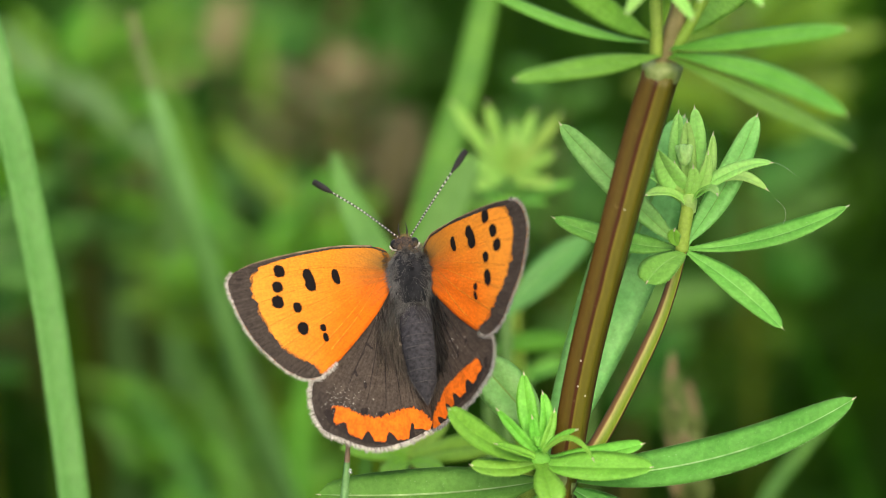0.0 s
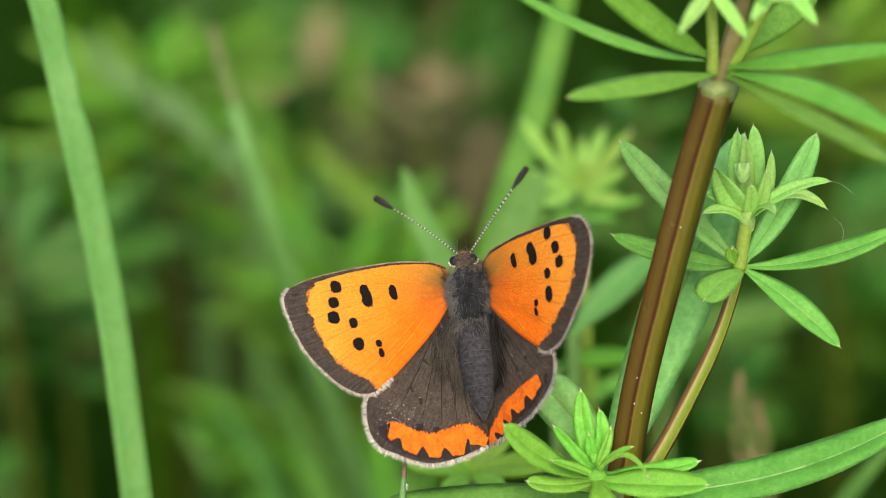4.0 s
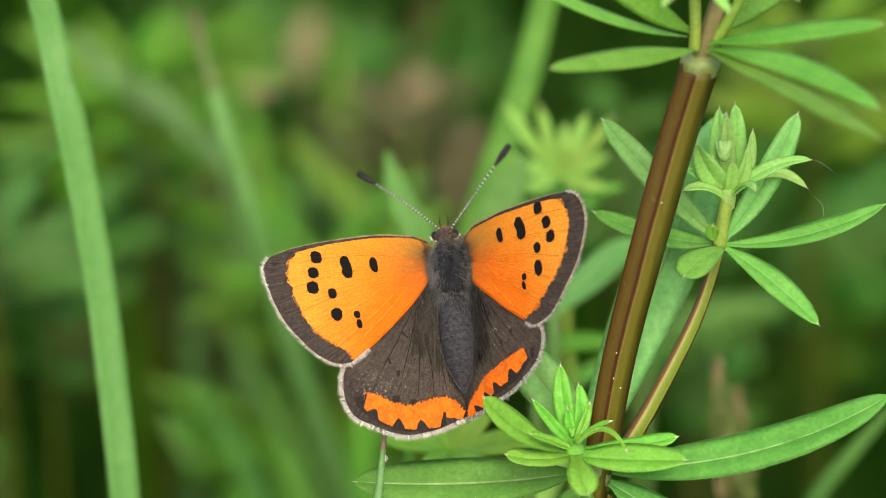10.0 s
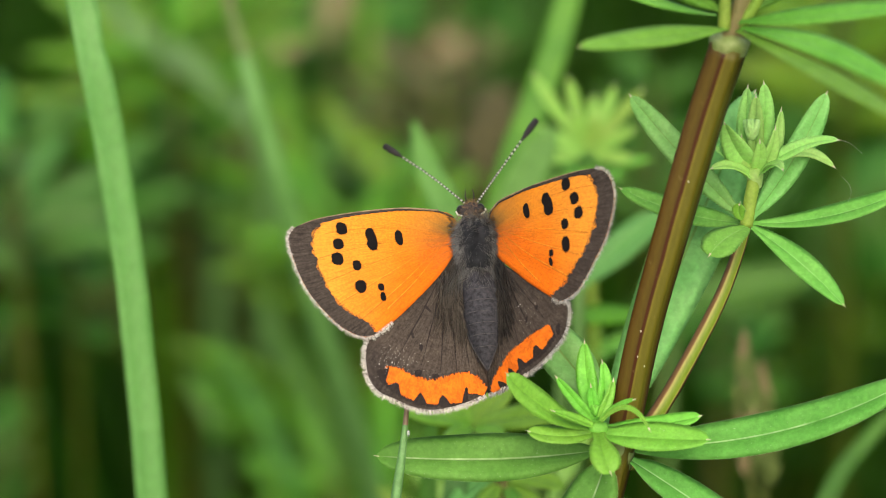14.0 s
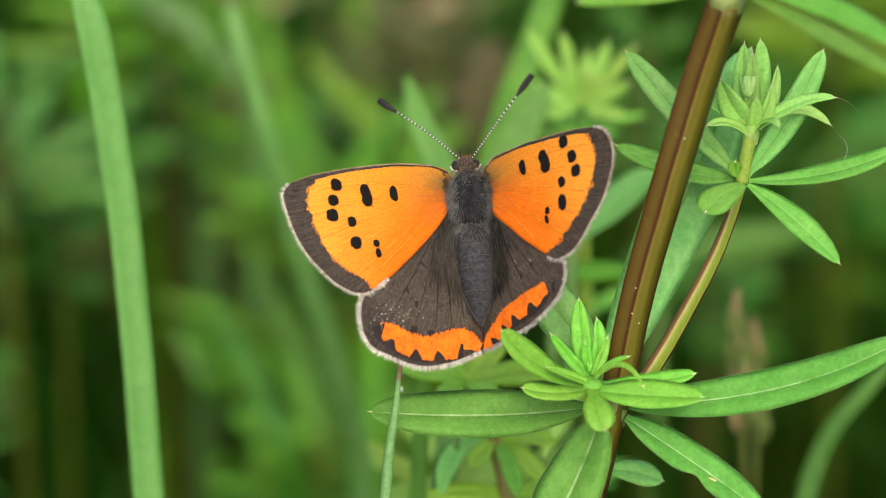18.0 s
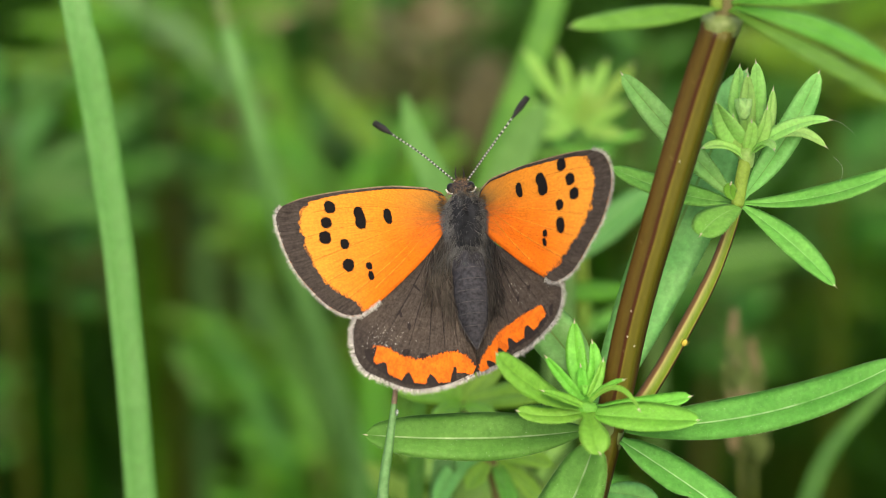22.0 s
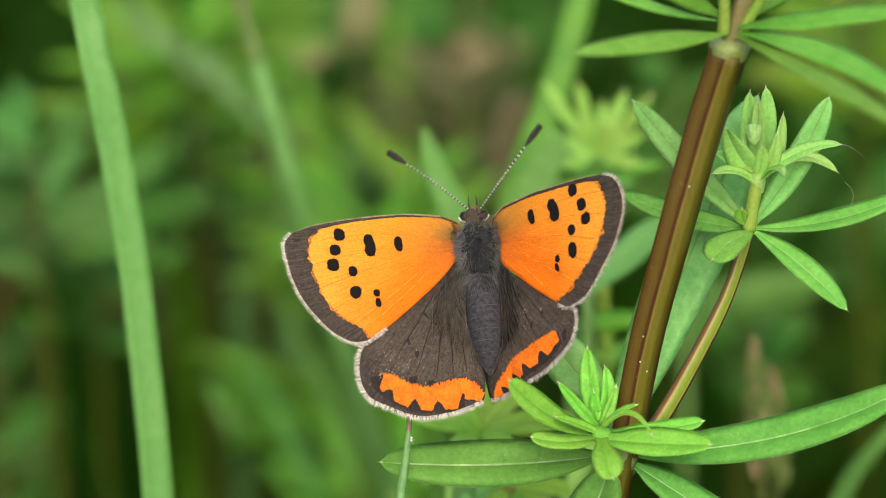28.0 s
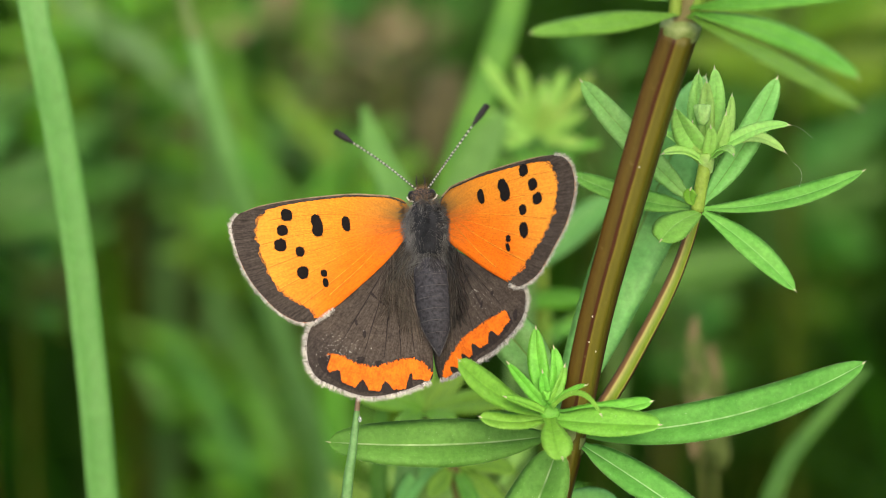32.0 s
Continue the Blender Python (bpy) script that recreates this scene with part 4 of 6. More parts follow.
def build_wing(name, hinge, outline, material, bulge, label, depth=0.0):
    top, faces = wing_sheet(outline, bulge)
    me = bpy.data.meshes.new(name)
    me.from_pydata([tuple(v) for v in top], [], faces)
    ob = finish(name, me, None, material, butterfly, label, True)
    ob.location = Vector(hinge) / 1000 + Vector((0, 0, depth / 1000))
    return ob


HINGE_L, HINGE_R = (-2.01, -0.19, 0.78), (1.49, 0.07, 0.88)
LF = [(0.19, 2), (-1.27, 2.52), (-4.49, 2.47), (-7.73, 2.09), (-10.96, 1.51), (-13.34, 0.92), (-14.86, 0.26), (-15.46, -0.61), (-15.36, -1.93), (-14.84, -3.86), (-13.95, -5.72), (-12.77, -7.35), (-11.32, -8.76), (-9.56, -9.63), (-8.34, -9.58), (-6.54, -8.3), (-4.22, -6.2), (-1.86, -3.82), (-0.28, -1.78), (0.66, 0.14)]
RF = [(-0.22, 1.04), (0.32, 1.88), (1.37, 2.34), (4.07, 2.41), (7.9, 2.26), (11.33, 1.96), (13.14, 1.62), (14.39, 0.78), (14.84, -0.9), (14.6, -2.66), (13.66, -4.55), (12.35, -6.12), (10.91, -7.65), (9.4, -8.68), (7.77, -9.01), (6.82, -8.39), (4.64, -6.54), (2.46, -4.42), (0.71, -2.69), (-0.31, -0.7)]
LH = [(0.61, -0.4), (-1.75, -2.65), (-5.29, -6.25), (-7.61, -8.45), (-9, -9.92), (-9.37, -11.67), (-9.15, -13.38), (-8.37, -14.6), (-6.91, -15.33), (-5.23, -15.96), (-3.56, -16.21), (-1.84, -15.95), (-0.03, -15.36), (1.7, -14.57), (2, -12.56), (1.83, -8.87), (1.71, -4.63)]
RH = [(-1.23, -1.21), (1.2, -3.33), (4.37, -5.93), (7.5, -8.5), (8.47, -9.49), (8.12, -11.05), (7.21, -12.18), (5.7, -13.12), (3.67, -13.81), (1.52, -14.21), (-0.62, -14.5), (-2.17, -14.51), (-2.54, -12.5), (-2.36, -8.85), (-1.96, -4.72)]
BULGE = 0.5

lf = build_wing("forewing", HINGE_L, LF, ORANGE, BULGE, "orange forewing with black spots and dark brown border")
rf = build_wing("forewing", HINGE_R, RF, ORANGE, BULGE, "orange forewing with black spots and dark brown border")
lh = build_wing("hindwing", HINGE_L, LH, WING_BROWN, BULGE, "dark brown hindwing with scalloped orange band", -0.25)
rh = build_wing("hindwing", HINGE_R, RH, WING_BROWN, BULGE, "dark brown hindwing with scalloped orange band", -0.25)

# forewing borders: along the outer margin, and a thin one along the leading edge
local_part("dark_border", wing_band(LF[4:15], [(-10.98, 1.35), (-12.39, 0.91), (-13.03, 0.14), (-13.42, -1.31), (-13.18, -2.89), (-12.63, -4.45), (-12.02, -5.84), (-10.97, -7.12), (-9.67, -7.96), (-8.67, -8.55), (-8, -9.26)], 0.05, BULGE, 0.5, 2), WING_BORDER, lf)
local_part("dark_border", wing_band(RF[5:16], [(11.11, 1.88), (12.14, 1.38), (12.87, 0.49), (13.16, -0.85), (12.9, -2.41), (12.17, -3.87), (11.26, -5.06), (10.03, -6.3), (8.64, -7.33), (7.61, -7.92), (6.66, -8.03)], 0.05, BULGE, 0.45, 3), WING_BORDER, rf)
local_part("leading_edge", wing_strip(LF[0:7], [0.13, 0.17, 0.2, 0.26, 0.36, 0.46, 0.5], [0.02] * 7, 0.035, BULGE, 0.025, 0.02, 4, 3), WING_BORDER, lf)
local_part("leading_edge", wing_strip(RF[0:7], [0.02] * 7, [0.12, 0.15, 0.17, 0.2, 0.3, 0.42, 0.5], 0.035, BULGE, 0.02, 0.025, 5, 3), WING_BORDER, rf)
for wing_ob, spots in ((lf, [
    ((-10.65, 0.26), 0.52, 0.56), ((-11.02, -1.16), 0.50, 0.52), ((-11.24, -2.58), 0.56, 0.62), ((-7.95, -0.64), 0.55, 1.08), ((-5.3, -0.35), 0.38, 0.74),
    ((-9.48, -3.13), 0.42, 0.47), ((-9.26, -5.08), 0.52, 0.60), ((-7.4, -5.1), 0.30, 0.34), ((-7.25, -5.95), 0.26, 0.42)]),
    (rf, [((9.83, 1.2), 0.50, 0.58), ((10.58, -0.33), 0.50, 0.56), ((10.88, -1.77), 0.50, 0.60), ((7.46, 0.1), 0.62, 1.10), ((4.85, 0.36), 0.38, 0.74),
          ((9.28, -2.34), 0.42, 0.50), ((9.06, -4.15), 0.46, 0.74), ((7.36, -4.43), 0.26, 0.34), ((7.2, -5.2), 0.22, 0.40)])):
    for k, (c, rx, ry) in enumerate(spots):
        local_part("spot", wing_spot(c, rx, ry, 0.07, BULGE, 40 + k, 0.12, 0.28 if ry > 1 else 0), SPOT, wing_ob)
wing_veins(lf, (-0.4, 0.36), [((-12.43, -0.21), (0, 0.5)), ((-13.32, -2.63), (0, 0.3)), ((-12.55, -4.71), (0, 0)), ((-11.4, -6.66), (0, -0.2)), ((-9.7, -8.27), (0, -0.4)), ((-6.96, -7.11), (0.2, -0.3))], 0.025, BULGE)
wing_veins(rf, (0.27, 0.45), [((12.95, 0.25), (0, 0.5)), ((12.81, -1.81), (0, 0.3)), ((11.91, -3.88), (0, 0.0)), ((10.65, -5.57), (0, -0.2)), ((9.06, -7.16), (0, -0.3)), ((5.67, -6.61), (0, -0.3))], 0.025, BULGE)
# hindwing bands, with dark bays along their outer edge


def bays(marks, deep):
    """Dark bays, each with its place and half width, that cut into a band from its margin."""
    def f(s):
        return max(deep * max(0, 1 - (abs(s - c) / half) ** 1.7) for c, half in marks)
    return f


local_part("orange_band", wing_strip([(-7.42, -12.27), (-6.18, -13.07), (-4.64, -13.64), (-3.07, -13.79), (-1.45, -13.47), (0.19, -13.1), (1.87, -13.93)], [0.15, 0.62, 0.5, 0.5, 0.6, 0.55, 0.12], [0.5, 1.5, 1.65, 1.75, 1.95, 1.5, 0.75], 0.06, BULGE, 0.16, 0.07, 6, 6, 40, bays(((0.03, 0.04), (0.17, 0.055), (0.38, 0.05), (0.555, 0.045), (0.79, 0.09)), 0.85)),
           ORANGE_BAND, lh, "scalloped orange band")
local_part("orange_band", wing_strip([(-1.79, -14.31), (-0.68, -13.38), (0.71, -12.44), (2.34, -11.73), (4.21, -11.3), (6.09, -10.73)], [0.15, 0.45, 0.5, 0.5, 0.5, 0.25], [0.4, 1.1, 1.3, 1.35, 1.35, 0.8], 0.06, BULGE, 0.15, 0.07, 7, 6, 40, bays(((0.16, 0.055), (0.36, 0.05), (0.53, 0.055), (0.77, 0.06)), 0.85)), ORANGE_BAND, rh, "scalloped orange band")
local_part("dark_margin_band", wing_strip([(-7.64, -12.39), (-6.19, -13.17), (-4.66, -13.85), (-3.09, -14), (-1.47, -13.74), (0.17, -13.26), (1.73, -14.25)], [0.3, 0.6, 0.5, 0.5, 0.5, 0.5, 0.1], [0.9, 1.6, 1.7, 1.75, 1.95, 1.5, 0.5], 0.012, BULGE, 0.14, 0.12, 16, 5, 24), MARGIN, lh)
local_part("dark_margin_band", wing_strip([(-1.8, -14.41), (-0.57, -13.62), (0.82, -12.68), (2.52, -11.99), (4.32, -11.55), (6.33, -11.02)], [0.1, 0.55, 0.65, 0.7, 0.7, 0.5], [0.4, 1.15, 1.4, 1.45, 1.5, 0.9], 0.012, BULGE, 0.14, 0.12, 17, 5, 24), MARGIN, rh)
for c, rx, ry, turn in (((-7.75, -13.2), 0.42, 0.75, 0.4), ((-3.17, -6.81), 0.12, 0.42, 0.75), ((-2.45, -7.55), 0.10, 0.28, 1.0), ((-4.8, -9.3), 0.13, 0.3, 0.2), ((-4.1, -10.4), 0.16, 0.36, 0.1),
                        ((-4.5, -12.75), 0.4, 0.3, 0.1), ((-2.9, -13.05), 0.34, 0.3, 0.0), ((-1.3, -12.95), 0.36, 0.3, 0.0), ((0.1, -12.55), 0.3, 0.18, 0.0)):
    local_part("dark_speck", wing_spot(c, rx, ry, 0.035, BULGE, 77, turn), MARGIN, lh)
for e, b in (((-6.2, -11.2), 0.3), ((-4.2, -12.2), 0.25), ((-2.4, -12.6), 0.15), ((-0.9, -12.6), 0.05), ((0.35, -12.0), -0.05)):
    local_part("vein", wing_strip([(-0.9 + e[0] * 0.12, -3.6), ((e[0] - 0.9) * 0.5 - b, (e[1] - 3.6) * 0.5), e], [0.03, 0.05, 0.035], [0.03, 0.05, 0.035], 0.02, BULGE, 0.02, 0.02, 61, 3, 8), MARGIN, lh)
for e, b in (((5.6, -9.9), 0.3), ((4.0, -10.6), 0.2), ((2.2, -11.1), 0.1)):
    local_part("vein", wing_strip([(0.8 + e[0] * 0.1, -3.6), ((e[0] + 0.8) * 0.5 + b, (e[1] - 3.6) * 0.5), e], [0.03, 0.045, 0.03], [0.03, 0.045, 0.03], 0.02, BULGE, 0.02, 0.02, 62, 3, 8), MARGIN, rh)
for c, rx, ry, turn in (((2.35, -6.4), 0.11, 0.5, -0.6), ((4.85, -8.56), 0.15, 0.22, -0.5), ((3.6, -9.3), 0.13, 0.34, -0.3), ((6.9, -11.2), 0.24, 0.5, -0.2), ((2.6, -11.3), 0.4, 0.2, 0.4), ((4.4, -10.75), 0.3, 0.18, 0.4)):
    local_part("dark_speck", wing_spot(c, rx, ry, 0.035, BULGE, 78, turn), MARGIN, rh)


def pale_scales(count, low, high, seed, bulge):
    """Loose pale scales lying on the wing."""
    rnd = random.Random(seed)
    verts, faces = [], []
    for _ in range(count):
        x, y, r, a = rnd.triangular(low[0], high[0], low[0] + 0.9), rnd.triangular(low[1], high[1], low[1] + 2.2), rnd.uniform(0.012, 0.035), rnd.uniform(0, 6.28)
        r *= 2.2 if rnd.random() < 0.06 else 1
        h, v = wing_height(x, y, bulge) + 0.04, len(verts)
        verts += [lit((x + r * k * math.cos(a + b), y + r * k * math.sin(a + b), h)) for b, k in ((0, 1.6), (1.57, 0.7), (3.14, 1.6), (4.71, 0.7))]
        faces.append((v, v + 1, v + 2, v + 3))
    return verts, faces


tagged(local_part("pale_scales", pale_scales(40, (2.4, -10.6), (5.2, -7.6), 32, BULGE), WHITE, rh), kind="stuff")
tagged(local_part("pale_scales", pale_scales(120, (-8.4, -14.2), (-3.2, -9.6), 31, BULGE), WHITE, lh), kind="stuff")
local_part("fringe", wing_fringe(LF[6:16], 0.42, BULGE, 8, 1500), FRINGE, lf, "pale fringe of hair scales")
local_part("fringe", wing_fringe(RF[6:16][::-1], 0.46, BULGE, 9, 1350), FRINGE, rf, "pale fringe of hair scales")
for wing_ob, edge in ((lf, LF), (rf, RF)):
    rim = [lit((x, y + 0.02, wing_height(x, y, BULGE) + 0.02)) for x, y in edge[1:7]]
    local_part("costa", tube(rim, [0.00009, 0.00008, 0.00007, 0.00006, 0.00005, 0.00003], 8, 6), COSTAL, wing_ob, "pale brown leading vein")
local_part("fringe", wing_fringe(LH[3:14], 0.46, BULGE, 10, 1800), FRINGE, lh, "pale fringe of hair scales")
local_part("fringe", wing_fringe(RH[3:12][::-1], 0.5, BULGE, 11, 1350), FRINGE, rh, "pale fringe of hair scales")
local_part("hairs", wing_hairs([(0.18, -2.03), (-0.78, -3.67), (-1.52, -5.83), (-0.01, -6.83)], 200, 3.4, BULGE, 12, 0.8, (-0.25, -1)), FUR_BROWN, lh)
local_part("hairs", wing_hairs([(0.21, -2.74), (1.03, -4.6), (0.16, -7.51)], 180, 3.2, BULGE, 13, 0.7, (0.2, -1)), FUR_BROWN, rh)
local_part("hairs", wing_hairs([(0.6, -2.2), (-0.3, -3.2), (-0.6, -4.6)], 260, 2.2, BULGE, 16, 0.6, (-0.45, -1)), FUR, lh, "long grey hairs beside the body")
local_part("hairs", wing_hairs([(-0.6, -2.6), (0.2, -3.6), (0.3, -5.0)], 260, 2.2, BULGE, 17, 0.6, (0.4, -1)), FUR, rh, "long grey hairs beside the body")
local_part("hairs", wing_hairs([(0.3, -4.6), (0.9, -6.4), (0.3, -8.6)], 420, 2.6, BULGE, 18, 0.5, (0.02, -1)), FUR_BROWN, rh, "silky brown hairs along the inner edge")
local_part("hairs", wing_hairs([(-0.6, -4.8), (-0.9, -6.6), (0.4, -8.4)], 260, 2.2, BULGE, 19, 0.55, (0.0, -1)), FUR_BROWN, lh, "silky brown hairs along the inner edge")
local_part("hairs", wing_hairs([(0.06, 1.72), (0.01, 0.11), (-0.23, -1.24)], 60, 0.5, BULGE, 14, 0.2, (-1, -0.3)), FUR_BROWN, lf)
local_part("hairs", wing_hairs([(0.22, 1.11), (0.14, -0.58)], 60, 0.5, BULGE, 15, 0.2, (1, -0.3)), FUR_BROWN, rf)


def body_axis_ball(c, along, wide, high, **more):
    return ball(lit(c), (Vector((wide, 0, 0)) / 1000, Vector((0, 0, high)) / 1000, Vector((0, along, 0)) / 1000), **more)


def fur_on(c, along, wide, high, count, length, seed, back=-0.6, lift=0.75):
    """Hairs over the upper half of an ellipsoid, combed backwards."""
    rnd = random.Random(seed)
    verts, faces = [], []
    for _ in range(count):
        a, f = rnd.uniform(-0.15, 1.15) * math.pi, math.acos(rnd.uniform(-1, 1))
        nrm = Vector((math.sin(f) * math.cos(a), math.cos(f), math.sin(f) * math.sin(a)))
        p = Vector(c) + Vector((nrm.x * wide, nrm.y * along, nrm.z * high))
        tuft = random.Random(seed + 101 * round(a * 5.2) + 7 * round(f * 6.5))
        d = (nrm * lift + Vector((tuft.gauss(0, 0.34) + rnd.gauss(0, 0.1), back + tuft.gauss(0, 0.34) + rnd.gauss(0, 0.12), tuft.gauss(0, 0.25) + rnd.gauss(0, 0.1)))).normalized()
        ln, w = length * rnd.uniform(0.6, 1.1) * tuft.uniform(0.6, 1.15), rnd.uniform(0.003, 0.007)
        sd = d.cross(Vector((0, 0, 1)) + nrm * 0.3).normalized() * w
        q, m = p + d * ln - Vector((0, 0, 0.1 * ln)), p + d * ln * 0.5
        v = len(verts)
        verts += [lit(p - sd), lit(p + sd), lit(m + sd * 0.8), lit(q), lit(m - sd * 0.8)]
        faces.append((v, v + 1, v + 2, v + 3, v + 4))
    return verts, faces


def sides_fur(c, along, wide, high, count, length, seed):
    """Fur that leaves the dark middle of the back bare."""
    v, f = fur_on(c, along, wide, high, count, length, seed, -0.75, 0.5)
    rnd = random.Random(seed + 1)
    keep = [q for q in f if rnd.random() < 0.04 + 1.6 * max(0, abs(v[q[0]].x * 1000 - c[0]) - 0.85) or v[q[0]].y * 1000 - c[1] > 1.9 + rnd.gauss(0, 0.4)]
    return v, keep


THORAX, ABDOMEN, HEAD = (0.02, -0.99, 0.49), (-0.06, -8.02, 0.81), (-0.18, 2.4, 0.24)
local_part("thorax", body_axis_ball(THORAX, 3.1, 2.0, 1.75, bumpy=0.1), THORAX_DARK, butterfly, "blackish thorax")
local_part("thorax_fur", join([sides_fur(THORAX, 3.1, 2.05, 1.75, 14000, 1.0, 21), fur_on((0.08, -4.0, 0.55), 1.3, 2.0, 1.2, 2200, 1.7, 22, -0.9, 0.45)]), FUR, butterfly, "grey fur on the thorax")


local_part("collar_fur", fur_on((-0.03, 1.3, 0.36), 1.15, 1.6, 1.2, 1600, 0.75, 27, -0.4, 0.7), FUR_OLIVE, butterfly, "olive brown collar fur")
local_part("back_fur", fur_on(THORAX, 3.0, 1.5, 1.7, 3000, 0.6, 25, -0.7, 0.45), THORAX_DARK, butterfly, "short black fur on the back")


def abdomen_shape():
    prof = [(4.3, 1.0), (3.6, 1.4), (2.4, 1.6), (1.0, 1.66), (-0.6, 1.56), (-2.0, 1.27), (-3.1, 0.86), (-3.9, 0.48), (-4.75, 0.06)]
    line = smooth_line(prof, 8)
    n, verts, faces = 28, [], []
    for i, (y, r) in enumerate(line):
        r = max(r, 0.03) * (1 - 0.05 * (0.5 + 0.5 * math.cos(y * 2 * math.pi / 1.05)) ** 5)
        for k in range(n):
            a = 2 * math.pi * k / n
            e = r * (1 + 0.05 * noise.noise(Vector((2.2 * math.cos(a), 1.3 * y, 2.2 * math.sin(a)))))
            verts.append(lit(Vector(ABDOMEN) + Vector((e * math.cos(a), y, e * 0.9 * math.sin(a)))))
    for i in range(len(line) - 1):
        for k in range(n):
            j = (k + 1) % n
            faces.append((i * n + k, (i + 1) * n + k, (i + 1) * n + j, i * n + j))
    faces += [tuple(range(n)), tuple(range((len(line) - 1) * n, len(line) * n))[::-1]]
    return verts, faces


local_part("abdomen", abdomen_shape(), BODY_DARK, butterfly, "bluish grey segmented abdomen")
local_part("abdomen_fur", fur_on(ABDOMEN, 4.2, 1.62, 1.46, 1800, 0.3, 23, -1.0, 0.22), BODY_FUR, butterfly)
for y, r in ((2.6, 1.62), (1.55, 1.68), (0.5, 1.64), (-0.55, 1.56), (-1.6, 1.4), (-2.65, 1.07)):
    arc = [lit(Vector(ABDOMEN) + Vector((r * math.cos(a), y - 0.12 * math.sin(a), r * 0.9 * math.sin(a)))) for a in np.linspace(0.25, math.pi - 0.25, 11)]
    local_part("segment_edge", tube(arc, [0.000022] * 11, 6, 2), BODY_EDGE, butterfly)
for s in (-1, 1):
    side = [lit(Vector(ABDOMEN) + Vector((s * (r + 0.02), y, 0.25))) for y, r in ((2.4, 1.58), (1.0, 1.64), (-0.6, 1.54), (-2.0, 1.25), (-3.1, 0.84), (-3.9, 0.46), (-4.7, 0.08))]
    local_part("side_line", tube(side, [0.00005] * 7, 6, 4), BODY_EDGE, butterfly, "greyish line of scales along the side")
local_part("head", body_axis_ball(HEAD, 0.85, 1.0, 0.9, bumpy=0.1), BODY_DARK, butterfly)
local_part("head_fur", fur_on(HEAD, 0.9, 0.66, 0.92, 1100, 0.55, 24, -0.35, 0.7), FUR_RED, butterfly, "reddish brown tuft on the head")
for s in (-1, 1):
    e = Vector(HEAD) + Vector((0.86 * s, 0.22, 0.0))
    eye = local_part("eye", ball(lit(e), (Vector((0.00042, 0, 0)), Vector((0, 0.0005, 0)), Vector((0, 0, 0.0005)))), EYE, butterfly)
    rim = [lit(e + Vector((0.47 * s * math.cos(a), 0.54 * math.sin(a) - 0.06, 0.3))) for a in np.linspace(-2.5, -0.15, 12)]
    local_part("eye_rim", tube(rim, [0.00007] * 12, 6, 2), WHITE, eye, "white rim of scales")
    p0 = Vector(HEAD) + Vector((0.28 * s, 0.7, 0.2))
    local_part("palp", tube([lit(p0), lit(p0 + Vector((0.1 * s, 0.7, 0.25))), lit(p0 + Vector((0.02 * s, 1.35, 0.2)))], [0.00009, 0.00006, 0.00002], 7, 5), BLACK, butterfly)


def antenna(base, bend, tip):
    pts = smooth_line([base, bend, tip], 39)
    n = len(pts)
    radii = []
    for i in range(n):
        s = i / (n - 1)
        club = max(0, (s - 0.80) / 0.20)
        radii.append(0.07 + 0.24 * math.sin(min(1, club * 1.25) * math.pi * 0.62) if club > 0 else 0.072 + 0.012 * (i % 2))
    line = [lit(p) for p in pts]
    club_at = 0.82 * (n - 1)
    root_ob = local_part("antenna", tube(line[:int(club_at)], [r / 1000 for r in radii[:int(club_at)]], 8, 1, None, lambda k, i: 1 if i % 3 == 1 else 0), [BLACK, WHITE], butterfly, "thin antenna ringed black and white")
    local_part("club", tube(line[int(club_at) - 1:], [max(r, 0.03) / 1000 for r in radii[int(club_at) - 1:]], 10, 1), BLACK, root_ob, "black club")


antenna((-0.56, 3.38, -0.26), (-3.63, 7.23, -2.16), (-7.35, 11.03, -3.97))
antenna((0.4, 3.35, -0.27), (2.88, 7.13, -2.19), (6.5, 12.2, -4.07))


# ---- grass near the butterfly ----
def blade_shape(pts, widths, face, fold=0.25, per=7, thick=0.00018, dent=None):
    """A grass blade along a line (world): V-folded, with thickness; dent is a height where one edge is pinched."""
    line = [Vector(p) for p in smooth_line(pts, per)]
    ws = [float(w[0]) for w in smooth_line([(w,) for w in widths], per)]
    cross = (-1, -0.5, 0, 0.5, 1)
    top, low, faces = [], [], []
    f0 = Vector(face).normalized()
    for i, p in enumerate(line):
        t = (line[min(i + 1, len(line) - 1)] - line[max(i - 1, 0)]).normalized()
        nn = (f0 - t * f0.dot(t)).normalized()
        side = t.cross(nn)
        w = ws[i] / 2
        for c in cross:
            h = fold * w * abs(c)
            e = w * c * (1 + 0.035 * noise.noise(Vector((p.z * 160, 4 * c, 0))) + 0.02 * noise.noise(Vector((p.z * 600, 4 * c, 7)))) + 0.04 * w * noise.noise(Vector((p.z * 110, 3, 1)))
            if dent and c < 0:
                e *= 1 - 0.20 * math.exp(-((p.z - dent) / 0.0016) ** 2) - 0.10 * math.exp(-((p.z - dent - 0.005) / 0.004) ** 2)
            top.append(p + side * e + nn * h)
            low.append(p + side * (e * 0.97) + nn * (h - thick))
    m, k = 5, len(top)
    for i in range(len(line) - 1):
        for j in range(m - 1):
            a = i * m + j
            faces += [(a, a + 1, a + 1 + m, a + m), (k + a, k + a + m, k + a + 1 + m, k + a + 1)]
        a = i * m
        faces += [(a, a + m, k + a + m, k + a), (a + m - 1, k + a + m - 1, k + a + 2 * m - 1, a + 2 * m - 1)]
    return top + low, faces


